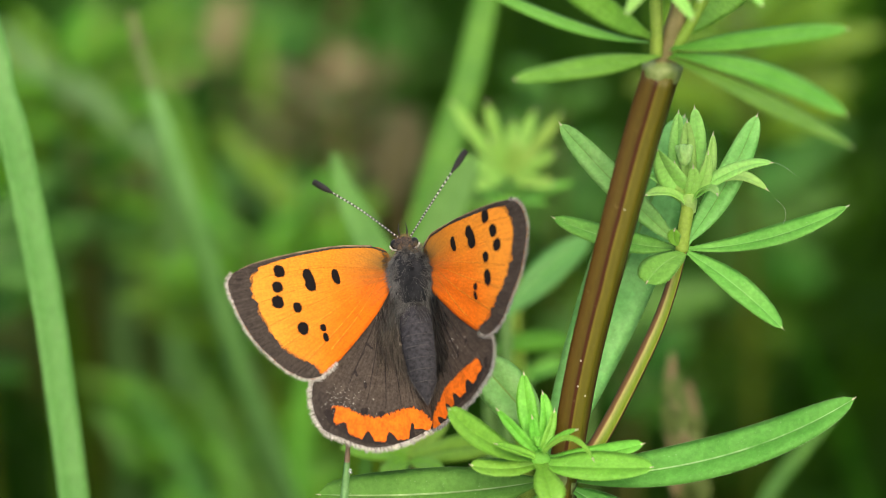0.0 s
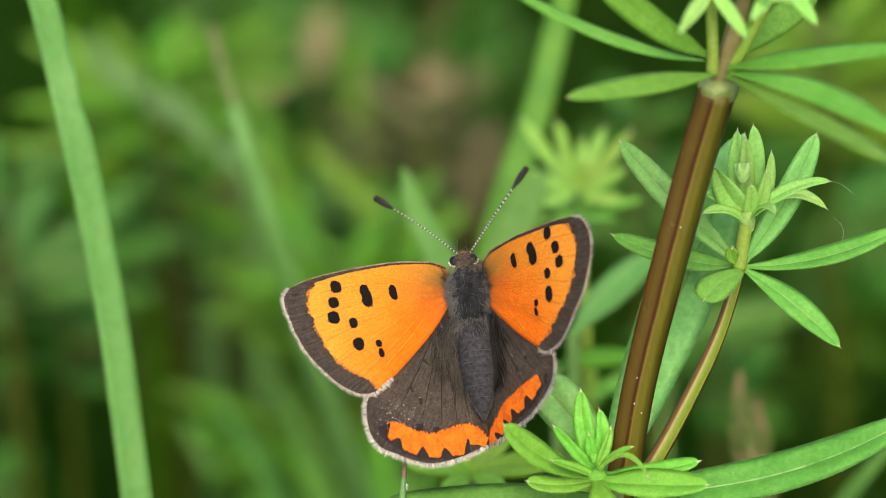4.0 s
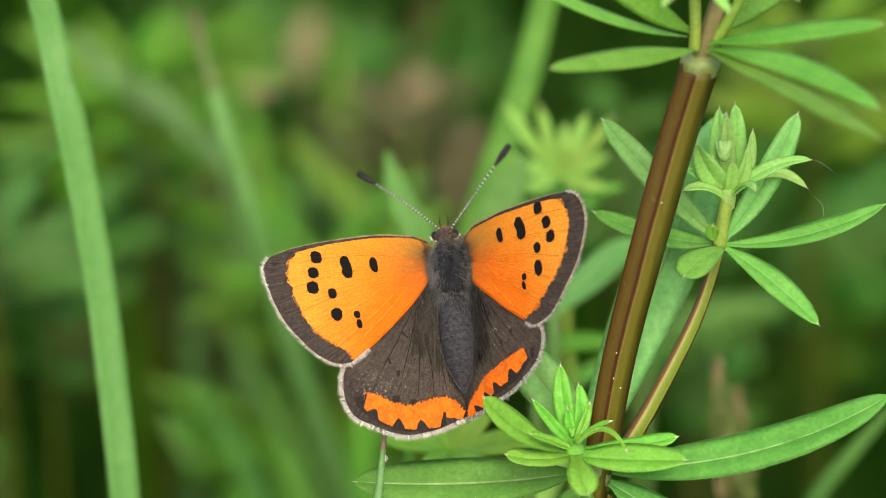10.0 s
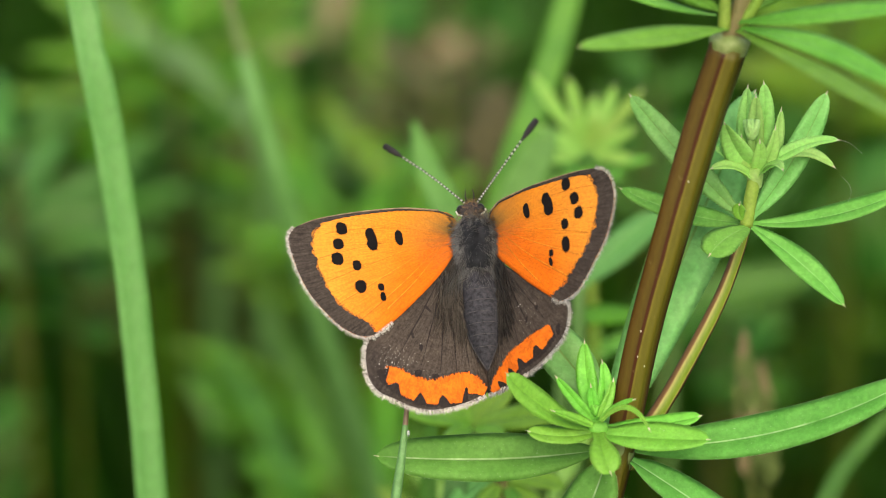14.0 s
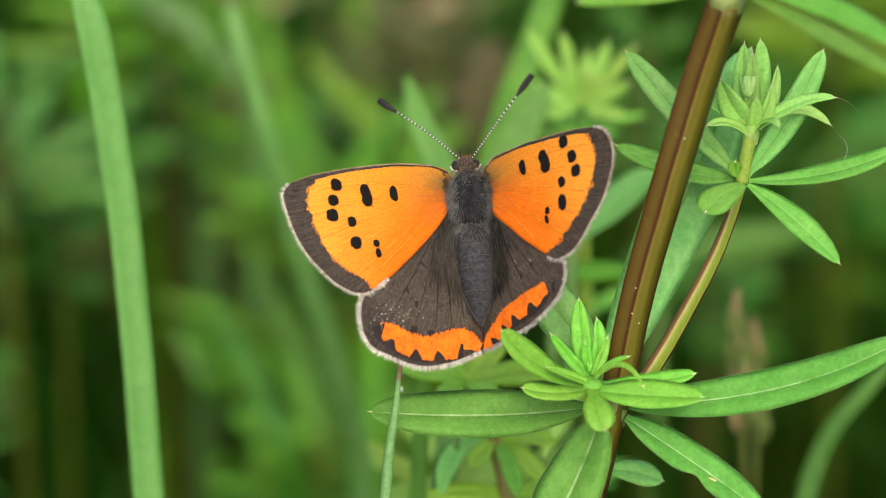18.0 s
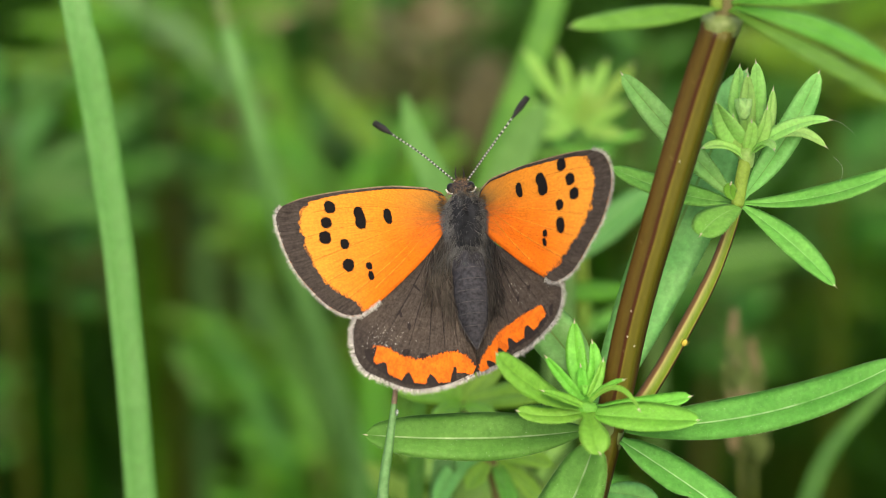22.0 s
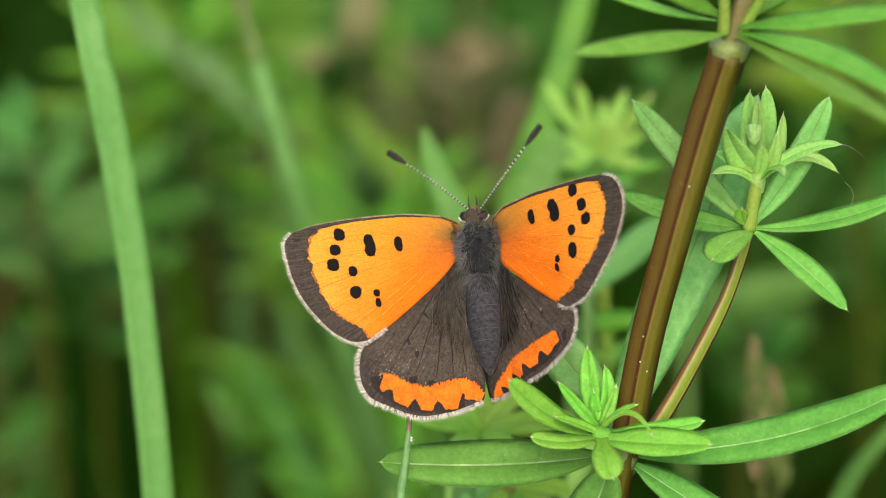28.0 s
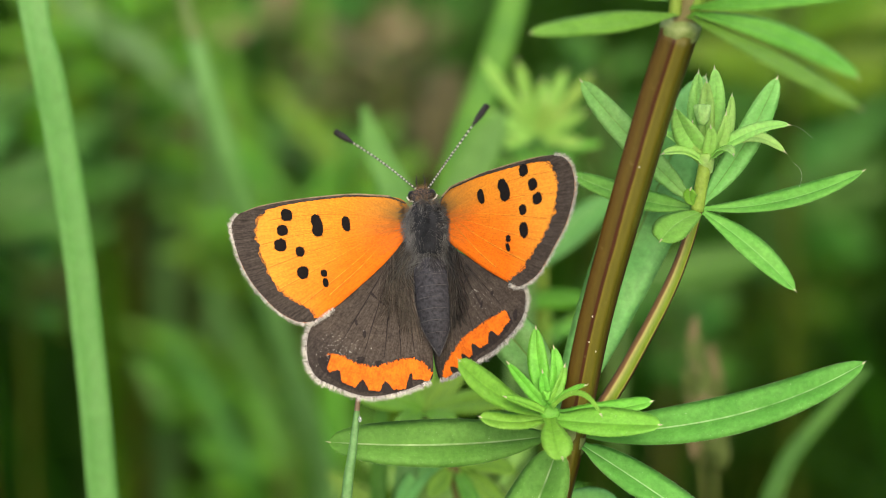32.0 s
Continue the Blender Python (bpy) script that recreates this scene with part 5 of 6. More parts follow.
def grass_blade(label, pts, widths, mat, face=(0, 0.1, -1), group="single grasses", fold=0.25, name="grass", ground_to=None, dent=None):
    """A blade with its foot on the ground under its lowest point."""
    low = mm(pts[-1])
    foot = Vector((low.x * 1.05 + (ground_to or 0) / 1000, low.y + 0.02, 0))
    world_pts = [mm(p) for p in pts] + [low.lerp(foot, 0.5) + Vector((0, 0.004, 0)), foot]
    ob = thing(name, foot, label, "grass", group)
    across = [w / 1000 for w in widths + [widths[-1], widths[-1] * 0.8]]
    part("blade", blade_shape(world_pts, across, way(face), fold, 16 if mat == BLADE else 7, dent=dent and mm(dent).z), mat, ob)
    back = way(face) * -0.00022
    part("keel", tube([p + back for p in world_pts], [0.05 * w for w in across], 6, 5), mat, ob)
    return ob


blade_near = grass_blade("broad pale green grass blade", [(-37.45, 36.77, 22), (-34.72, 29.42, 22), (-33.22, 23.18, 23), (-31.85, 16.35, 23), (-30.5, 9.01, 24), (-29.14, 0, 25), (-27.93, -11.06, 26), (-26.87, -23.38, 27), (-26.24, -32.35, 28)], [2.2, 2.75, 3.0, 3.1, 3.08, 3.0, 2.95, 2.95, 2.95], BLADE, (0.25, 0.1, -1), dent=(-32, 18.2, 23))
part("fleck", ball(mm((-30.6, 2.75, 24.3)), (way((1, 0, 0)) * 0.00016, way((0, 0, 1)) * 0.00008, way((-0.1, 1, 0)) * 0.0005), 8, 10, 0.3, 3), SCAR, blade_near, "small yellowish fleck near the edge")
foot = mm((-4.68, -35.29, -2))
reed = thing("grass_stalk", Vector((foot.x - 0.01, foot.y, 0)), "thin grass stalk with pinkish tip and a water drop", "grass", "grass stalks")
part("stalk", tube([mm((-2.78, -13.61, -3)), mm((-3.03, -16.34, -3)), mm((-3.38, -19.32, -3)), mm((-3.77, -21.9, -3)), foot, Vector((foot.x - 0.01, foot.y, 0))], [0.00018, 0.00027, 0.00038, 0.00046, 0.0006, 0.0007], 10, 6, None,
     lambda k, i: 1 if i < 5 else 0), [REED, STALK_PINK], reed)
drop = tagged(part("water_drop", ball(mm((-2.73, -16.62, -3.3)), (Vector((0.00016, 0, 0)), Vector((0, 0.00016, 0)), Vector((0, 0, 0.0003)))), DROP), "tiny clear water drop on the stalk", "water drop")


# ---- plants just behind ----
def stalk_thing(label, pts, radii, mats, slot=None, group="grass stalks", name="grass_stalk", tip=0):
    low = mm(pts[-1])
    foot = Vector((low.x * 1.1, low.y + 0.01, 0))
    ob = thing(name, foot, label, "grass", group)
    wp = [mm(p) for p in pts] + [low.lerp(foot, 0.5), foot]
    rr = [r / 1000 for r in radii + [radii[-1]] * 2]
    part("stalk", tube(wp[tip:], rr[tip:], 12, 6, None, slot), mats, ob)
    if tip:
        part("withered_tip", tube(wp[:tip], rr[:tip], 12, 6), STALK_TIP, ob, "pinkish withered tip")
        part("stalk", tube(wp[tip - 1:tip + 1], rr[tip - 1:tip + 1], 12, 6), STALK_MID, ob, "yellowing upper stalk")
    return ob


stalk_back = stalk_thing("olive grass stalk with pinkish withered tip", [(-22.69, 27.54, 76), (-21.99, 24.03, 76), (-20.7, 19.36, 76), (-19.41, 14.68, 76), (-16.7, 5.36, 79), (-13.37, -7.1, 87), (-10.25, -17.54, 96), (-7.36, -27.76, 106)], [0.35, 0.6, 0.8, 1.05, 1.2, 1.3, 1.4, 1.4], STALK_PALE, tip=2)
grass_blade("mid green grass blade behind the butterfly", [(15.38, 33.58, 70), (13.18, 25.49, 70), (11.6, 19.67, 69), (9.56, 13.88, 68), (7.51, 8.09, 66), (5.49, 1.2, 64), (3.76, -6.77, 62)], [1.8, 2.7, 2.9, 3.1, 3.4, 3.4, 3.2], BLADE_DARK)
grass_blade("pale upright leaf blade behind the head", [(-2.57, 12.05, 52), (-1.62, 8.43, 52), (0.33, 3.96, 52), (2.57, -1.06, 52), (4.26, -6.67, 54)], [0.5, 2.2, 3.2, 3.8, 3.8], BLADE_BACK)
grass_blade("pale green leaf blade behind the wing", [(11.17, 11.45, 50), (9.5, 8.39, 50), (7.84, 5.06, 50), (5.89, 0.06, 50), (4.8, -6.64, 52)], [1.0, 3.4, 3.8, 3.8, 3.4], BLADE_BACK)
grass_blade("arching grass blade low in the sward", [(47.49, -13.98, 55), (42.88, -19.03, 55), (39.85, -22.68, 55), (37.94, -26.89, 55), (36.82, -31.94, 55)], [0.8, 1.5, 1.8, 2.0, 2.0], HERB)


def seed_spike(cx, pts, label):
    low = mm(pts[-1])
    foot = Vector((low.x, low.y + 0.01, 0))
    ob = thing("dry_seedhead", foot, label, "seed head", "dry seed heads")
    wp = [mm(p) for p in pts]
    part("stalk", tube(wp + [low.lerp(foot, 0.5), foot], [0.0004] * (len(wp) + 2), 8, 4), STALK_DULL, ob)
    rnd = random.Random(int(cx))
    line = [Vector(p) for p in smooth_line(wp[:4], 11)]
    for i, p in enumerate(line):
        f = i / (len(line) - 1)
        for k in range(3):
            a = rnd.uniform(0, 6.28)
            o = Vector((math.cos(a), math.sin(a), rnd.uniform(0, 0.4))) * 0.0008 * min(1, f * 2.2 + 0.05) * rnd.uniform(0.3, 1.3) * (0.6 + 0.9 * f)
            z = 0.35 + 0.65 * min(1, f * 2.5)
            part("spikelet", ball(p + o, (Vector((0.00042 * z, 0, 0)), Vector((0, 0.00042 * z, 0)), Vector((0.0003 * math.cos(a), 0.0003 * math.sin(a), 0.0014))), 6, 7), DRY if f < 0.22 or rnd.random() < 0.15 else SEED_GREEN, ob)


seed_spike(1, [(29.9, -9.84, 50), (29.9, -12.73, 50), (30.12, -16.62, 50), (30.45, -21.62, 50), (30.79, -27.18, 50)], "green and brown grass seed head behind the bedstraw")
seed_spike(2, [(31.82, -12.72, 54), (31.93, -15.63, 54), (32.04, -18.99, 54), (32.16, -22.91, 54), (32.16, -27.39, 54)], "green and brown grass seed head behind the bedstraw")


def whorl_plant(label, tip, tall, seed, whorls=4, ln=11, w=2.6, mat=LEAF, head=True, lean=0.0, radius=0.0007):
    """A bedstraw seen behind: stem with whorls and a leafy head at tip (u, v, d)."""
    rnd = random.Random(seed)
    top = mm(tip)
    foot = Vector((top.x + lean, top.y + 0.01, 0))
    ob = thing("bedstraw", foot, label, "plant", "bedstraws behind")
    part("stem", tube([top, top.lerp(foot, 0.35) + Vector((lean * 0.1, 0, 0)), top.lerp(foot, 0.7), foot], [radius * 0.6, radius, radius * 1.2, radius * 1.4], 8, 5), STEM_YOUNG, ob)
    for k in range(whorls):
        h = k * tall / whorls
        c = top.lerp(foot, h / top.z / 1000)
        scale = 0.65 if k == 0 and head else 1.0
        for j in range(7):
            a = j * 2 * math.pi / 7 + k * 0.5 + rnd.uniform(-0.2, 0.2)
            up = 0.9 if k == 0 and head else rnd.uniform(0.05, 0.45)
            d = Vector((math.cos(a), math.sin(a), up)).normalized()
            tipp = c + d * ln * scale * rnd.uniform(0.8, 1.15) / 1000
            mid = c.lerp(tipp, 0.5) + Vector((0, 0, 0.0008))
            part("leaf", leaf_shape(c, mid, tipp, w * scale / 1000, Vector((0, 0, 1)) - d * 0.3 + Vector((0, -0.25, 0)), 0.2, 8, False, seed=seed * 31 + k * 7 + j), [LEAF_YOUNG if k == 0 and head else mat, LEAF_RIB, LEAF_TIP], ob)
    if head:
        for j in range(16):
            a = j * 2.4
            o = Vector((math.cos(a) * 0.6, math.sin(a) * 0.6, 0.9)).normalized() * (0.005 + 0.0045 * rnd.random())
            part("young_leaf", leaf_shape(top, top + o * 0.5 + Vector((math.cos(a), math.sin(a), 0)) * 0.001, top + o, 0.0019, Vector((0, -1, 0.3)), 0.3, 6, False, seed=j), [LEAF_YOUNG, LEAF_YOUNG, STALK_PINK], ob)
    return ob


back_shoot = whorl_plant("yellow-green bedstraw shoot out of focus", (14.68, 6.24, 56), 60, 5, 3, 6.5, 1.3, LEAF_FRESH, False, 0.01)
for a, ln, w in ((50, 8.5, 1.1), (68, 7.5, 1.1), (84, 6.0, 1.0), (104, 8.0, 1.2), (124, 9.5, 1.2), (30, 5.5, 1.1), (150, 5.5, 1.2), (75, 4.0, 1.3), (110, 4.5, 1.3), (-5, 4.5, 1.2), (185, 4.5, 1.2)):
    ca, sa = math.cos(radians(a)), math.sin(radians(a))
    u0, v0 = 14.6, 8.8
    leaf(back_shoot, (u0 + 0.6 * ca, v0 + 0.5 * sa, 54), (u0 + ln * ca, v0 + ln * sa, 53), 0.95 * w, (0, 0, 0), (0.3 * ca, 0.2, -1), SHOOT_BACK, rows=8, name="young_leaf")


def leafy_clump(label, place, count, ln, w, mat, seed, up=0.6, name="meadow_herb", spread=1.0, category="plant", group="meadow herbs"):
    """A herb with broad leaves on short stalks, its crown at (u, v, d)."""
    rnd = random.Random(seed)
    c = mm(place)
    foot = Vector((c.x + rnd.uniform(-0.01, 0.01), c.y + 0.015, 0))
    ob = thing(name, foot, label, category, group)
    part("stem", tube([c, c.lerp(foot, 0.5) + Vector((0.003, 0, 0)), foot], [0.0006, 0.0008, 0.001], 8, 5), STALK_DULL, ob)
    for j in range(count):
        a = j * 2.4 + rnd.uniform(-0.3, 0.3)
        s = c.lerp(foot, rnd.uniform(0, 0.07))
        d = Vector((math.cos(a) * spread, math.sin(a) * spread, up * rnd.uniform(0.3, 1.3))).normalized()
        t = s + d * ln * rnd.uniform(0.7, 1.2) / 1000
        mid = s.lerp(t, 0.5) + Vector((0, 0, 0.12 * ln / 1000))
        part("leaf", leaf_shape(s, mid, t, w * rnd.uniform(0.8, 1.2) / 1000, Vector((0, -0.9, 0.8)) - d * 0.2, 0.15, 10, False, seed=seed * 50 + j), [mat, LEAF_RIB, mat], ob)
    return ob


# a young bedstraw under the butterfly: leaning stem with three whorls
UNDER_STEM = [(3.1, -16.9, 24), (5.85, -22.4, 24), (7.1, -27.7, 24), (8.0, -33, 25)]
under = thing("bedstraw", Vector((0.011, mm(UNDER_STEM[-1]).y + 0.01, 0)), "young yellow-green bedstraw beneath the butterfly", "plant", "bedstraws behind")
part("stem", tube([mm(p) for p in UNDER_STEM] + [under.location], [0.00035, 0.0007, 0.0008, 0.0009, 0.0012], 12, 5), STEM_OLIVE, under, "olive-brown stem")
for base, tip, w, bow, mat in (
    ((3.1, -17.0, 24), (11.9, -15.7, 20), 2.3, (0, 0.2, 0), LEAF_LIME), ((3.1, -17.0, 24), (-3.2, -15.6, 20), 1.9, (0, 0.3, 0), LEAF_LIME),
    ((3.1, -16.9, 24), (6.8, -13.4, 25), 1.8, (0, 0, 0), LEAF_LIME), ((3.1, -16.9, 24), (0.4, -13.6, 25), 1.8, (0, 0, 0), LEAF_LIME),
    ((3.1, -16.9, 24), (3.4, -12.4, 26), 1.8, (0, 0, 0), LEAF_LIME), ((3.1, -17.1, 23), (6.2, -18.2, 18), 1.5, (0, 0.2, 0), LEAF_LIME), ((3.1, -17.1, 23), (0.3, -18.4, 18), 1.5, (0, 0.2, 0), LEAF_LIME)):
    leaf(under, base, tip, w, bow, (0, 0.5, -1), mat, rows=12, teeth=False)
for base, tip, w, bow, mat in (
    ((5.4, -21.6, 24), (0.9, -27.3, 19), 1.75, (-1.0, 0.9, 0), LEAF_PALE), ((5.9, -22.2, 24), (7.9, -27.4, 19), 1.5, (0.3, 0.2, 0), LEAF_FRESH), ((5.9, -22.0, 24), (11.6, -22.6, 21), 1.7, (0, 0.5, 0), LEAF_LIME),
    ((5.9, -22.2, 24), (10.6, -26.2, 20), 1.6, (0.3, 0.3, 0), LEAF_LIME), ((5.6, -22.1, 24), (-0.6, -21.6, 22), 1.7, (0, 0.4, 0), LEAF_FRESH), ((5.7, -22.1, 24), (3.6, -24.7, 20), 1.6, (0, 0, 0), LEAF_LIME)):
    leaf(under, base, tip, w, bow, (0, 0.5, -1), mat, rows=12, teeth=False)
for base, tip, w, bow, mat in (
    ((7.1, -27.6, 24), (-0.4, -27.6, 21), 1.7, (0, 0.5, 0), LEAF_LIME), ((7.1, -27.6, 24), (13.6, -26.8, 22), 1.7, (0, 0.5, 0), LEAF_LIME), ((7.1, -27.6, 24), (4.0, -31.5, 20), 1.8, (0, 0, 0), LEAF_LIME), ((7.1, -27.6, 24), (11.0, -31.0, 20), 1.8, (0, 0, 0), LEAF_LIME)):
    leaf(under, base, tip, w, bow, (0, 0.5, -1), mat, rows=12, teeth=False)
leafy_clump("yellow-green leafy herb under the bedstraw", (10.4, -25.5, 46), 14, 10, 2.2, SHOOT_BACK, 94, 0.9)
leafy_clump("yellow-green leafy herb under the butterfly", (1.0, -24.5, 50), 14, 10, 2.2, SHOOT_BACK, 93, 0.9)
grass_blade("pale grass blade under the bedstraw", [(2.67, -17.26, 22), (1.99, -19.88, 22), (1.47, -23.13, 22), (0.84, -28.92, 24)], [1.0, 1.9, 2.2, 2.2], BLADE)
grass_blade("dark grass blade under the bedstraw", [(-0.64, -15.95, 30), (-0.85, -19.15, 30), (-1.07, -23.52, 30), (-1.28, -29.28, 30)], [0.7, 1.4, 1.6, 1.6], BLADE_DARK)
for low, tip, w, m in (((11.9, -7.65, 45), (20.1, -7.2, 48), 2.2, HERB_BRIGHT), ((13.45, -4.3, 42), (21.9, 3.05, 45), 3.4, BLADE), ((25.3, -6.5, 110), (41.5, -3.7, 113), 5.0, HERB)):
    b, t = mm(low), mm(tip)
    herb = thing("meadow_herb", Vector((b.x, b.y + 0.02, 0)), "green lance-shaped herb leaf out of focus", "plant", "meadow herbs")
    part("stem", tube([b, b.lerp(herb.location, 0.5), herb.location], [0.0006, 0.001, 0.0012], 8, 4), STALK, herb)
    part("leaf", leaf_shape(b, b.lerp(t, 0.5) + Vector((0, 0, 0.001)), t, w / 1000, way((0, 0.5, -1)), 0.2, 14, False, seed=int(10 * w)), [m, LEAF_RIB, m], herb)

# herbs and withered things further back
def farther(p, by):
    """The same line of sight, further into the meadow by so many millimetres."""
    k = (448 + p[2] + by) / (448 + p[2])
    return (p[0] * k, p[1] * k, p[2] + by)


for label, place, count, ln, w, mat, seed in (
    ("yellow-green leafy herb out of focus", (-31.5, 24.0, 135), 44, 17, 2.3, HERB_BRIGHT, 11),
    ("bluish green leafy herb out of focus", (-47.26, 10.65, 110), 20, 15, 3.0, HERB_BLUE, 12),
    ("bluish green leafy herb out of focus", (-30.5, 15.5, 135), 20, 12, 2.8, HERB_BLUE, 13),
    ("green leafy herb out of focus", (-42.0, 4.0, 130), 24, 13, 3.2, HERB, 32),
    ("green leafy herb low in the sward", (-20.0, -9.0, 190), 30, 17, 2.4, HERB, 14),
    ("green leafy herb low in the sward", (-15.5, -19.0, 150), 34, 16, 2.2, HERB_BRIGHT, 37),
    ("bright green leafy herb out of focus", (-10.5, 2.5, 140), 44, 16, 2.2, HERB_BRIGHT, 15),
    ("green leafy herb out of focus", (-20.22, 29.26, 190), 24, 18, 3.2, HERB, 33),
    ("green leafy herb out of focus", (-3.13, 27.13, 200), 24, 20, 2.8, HERB, 34),
    ("green leafy herb out of focus", (44.25, 3.93, 130), 26, 17, 3.0, HERB, 16),
    ("green leafy herb at the edge of the view", (-54.0, -8.78, 135), 14, 8, 1.6, HERB, 17),
    ("green leafy herb at the edge of the view", (-54.0, -22.0, 135), 14, 8, 1.6, HERB, 18),
    ("yellow-green leafy herb out of focus", (45.38, 28.0, 125), 24, 15, 3.2, HERB_YELLOW, 19),
    ("green leafy herb out of focus", (21.54, 8.78, 120), 20, 13, 2.6, HERB, 35),
    ("green leafy herb low in the sward", (-12.0, -27.0, 130), 26, 14, 2.0, HERB_BRIGHT, 36),
    ("yellow-green leafy herb out of focus", (40.5, -5.5, 150), 22, 15, 3.0, HERB_YELLOW, 38),
    ("green leafy herb out of focus", (-12.6, 8.5, 150), 22, 10, 2.4, HERB_BLUE, 43),
    ("green leafy herb out of focus", (25.2, 18.5, 150), 14, 9, 2.6, HERB, 44),
    ("green leafy herb out of focus", (33.5, -9.5, 150), 22, 11, 2.6, HERB, 45),
    ("olive brown withering herb out of focus", (-0.5, 20.0, 170), 14, 12, 3.0, WITHERED, 46),
    ("brown withering herb out of focus", (-25.0, 10.0, 120), 16, 11, 2.2, RUST, 39),
    ("olive withering herb out of focus", (-29.0, 6.0, 150), 18, 13, 2.6, STALK_DULL, 42),
    ("olive withering herb low in the sward", (-33.0, -6.0, 150), 22, 13, 3.0, STALK_DULL, 40),
    ("olive withering herb low in the sward", (-20.8, -1.2, 160), 16, 12, 2.6, STALK_DULL, 41),
):
    back = 95 if seed in (14, 16, 33, 34, 35, 38, 39, 40, 41) else 15
    k = 1 + back / 590
    leafy_clump(label, farther(place, back), count, k * ln, k * w, mat, seed)
for line, w, mat in (
    ([(-20.7, 23.9, 165), (-17.3, 11.4, 165), (-11.1, -1.1, 165), (-6.3, -9.4, 165)], 3.4, HERB_BRIGHT),
    ([(-9.17, 31.01, 190), (-8.91, 22.45, 190), (-7.66, 11.74, 190)], 2.4, HERB_YELLOW),
    ([(-30.03, 22.75, 125), (-25.56, 17.61, 125), (-20.45, 13.11, 125)], 2.6, HERB_GREY),
    ([(-24.8, -11.13, 120), (-19.74, -20.04, 120), (-15.96, -27.67, 120)], 2.0, HERB),
    ([(-20.67, -6.16, 130), (-14.89, -17.81, 130), (-10.4, -28.17, 130)], 2.2, HERB),
    ([(-28.38, -14.8, 115), (-24.62, -21.11, 115), (-22.12, -27.41, 150)], 2.0, HERB),
    ([(-3.19, -6.12, 120), (-5.76, -16.27, 120), (-6.43, -27.7, 120)], 2.2, HERB_BRIGHT),
    ([(-14.37, 16.73, 140), (-7.16, 8.82, 140), (0.71, 2.22, 140)], 3.2, HERB_YELLOW),
):
    grass_blade("green grass blade out of focus", [farther(p, 20) for p in line], [0.4 * w] + [w] * (len(line) - 1), mat, group="grass blades behind")
for line, w, mat in (
    ([(-27.25, 30.97, 135), (-29.22, 25.1, 135), (-32.5, 17.94, 135)], 3.0, HERB_BRIGHT),
    ([(-38.66, 28.79, 130), (-33.51, 22.96, 130), (-27.06, 19.06, 130)], 2.8, HERB_GREY),
):
    grass_blade("green grass blade out of focus", [farther(p, 20) for p in line], [0.4 * w] + [w] * (len(line) - 1), mat, group="grass blades behind")
stalk_thing("rust-brown dock stalk out of focus", [farther(p, 80) for p in [(2.99, 33.9, 135), (-0.59, 24.79, 135), (-5.46, 14.38, 135), (-8.07, 1.37, 135), (-9.37, -12.95, 135)]], [0.6, 0.7, 0.75, 0.8, 0.8], RUST, None, "withered stalks", "withered_stalk")
stalk_thing("rust-brown dock stalk out of focus", [(-43.6, 23.9, 196), (-46.6, 17.8, 196), (-50.1, 10.9, 196), (-55.5, 1.2, 198), (-62.0, -12.0, 202)], [1.1, 1.5, 1.6, 1.5, 1.3], RUST, None, "withered stalks", "withered_stalk")
stalk_thing("brown withered stalk behind the bedstraw", [farther(p, 80) for p in [(31.48, -9.99, 115), (31.29, -15.02, 115), (30.85, -21.3, 115), (30.41, -28.84, 115)]], [0.4, 0.6, 0.75, 0.8], RUST, None, "withered stalks", "withered_stalk")
stalk_thing("yellowish stalk at the edge of the sward", [farther(p, 80) for p in [(-45.58, 1.31, 110), (-46.45, -7.41, 110), (-47.7, -17.37, 110), (-48.82, -28.58, 110)]], [0.6, 0.7, 0.8, 0.8], STALK_DULL, None, "withered stalks", "withered_stalk")


def dry_leaf(label, place, ln, w, dirn, mat=STRAW):
    ln, w = 0.8 * ln, 0.8 * w
    c = mm(farther(place, 55))
    foot = Vector((c.x, c.y + 0.02, 0))
    ob = thing("withered_leaf", foot, label, "leaf", "withered leaves")
    d = way(dirn)
    part("stem", tube([c, c.lerp(foot, 0.5), foot], [0.0005, 0.0008, 0.001], 7, 4), RUST, ob)
    part("leaf", leaf_shape(c - d * ln / 2000, c + Vector((0, 0, 0.002)), c + d * ln / 2000, w / 1000, way((0, 0.6, -1)), 0.5, 10, False, 0.6, 0.5, seed=int(ln * 9)), [mat, mat, mat], ob)


dry_leaf("pale withered leaf out of focus", (2.2, 23.81, 187), 13, 5.0, (1, 0.2, 0))
dry_leaf("pale withered leaf out of focus", (-12.79, 29.27, 175), 12, 4.5, (0.3, 1, 0))
dry_leaf("pale withered leaf out of focus", (-19.33, 22.53, 162), 10, 3.5, (1, 0.5, 0))
dry_leaf("purplish brown withered leaf out of focus", (4.83, 12.47, 137), 11, 4.5, (0.7, 1, 0), RUST)
dry_leaf("greyish brown withered leaf out of focus", (5.6, 11.3, 70), 13, 6.5, (0.25, 1, 0), WITHERED)


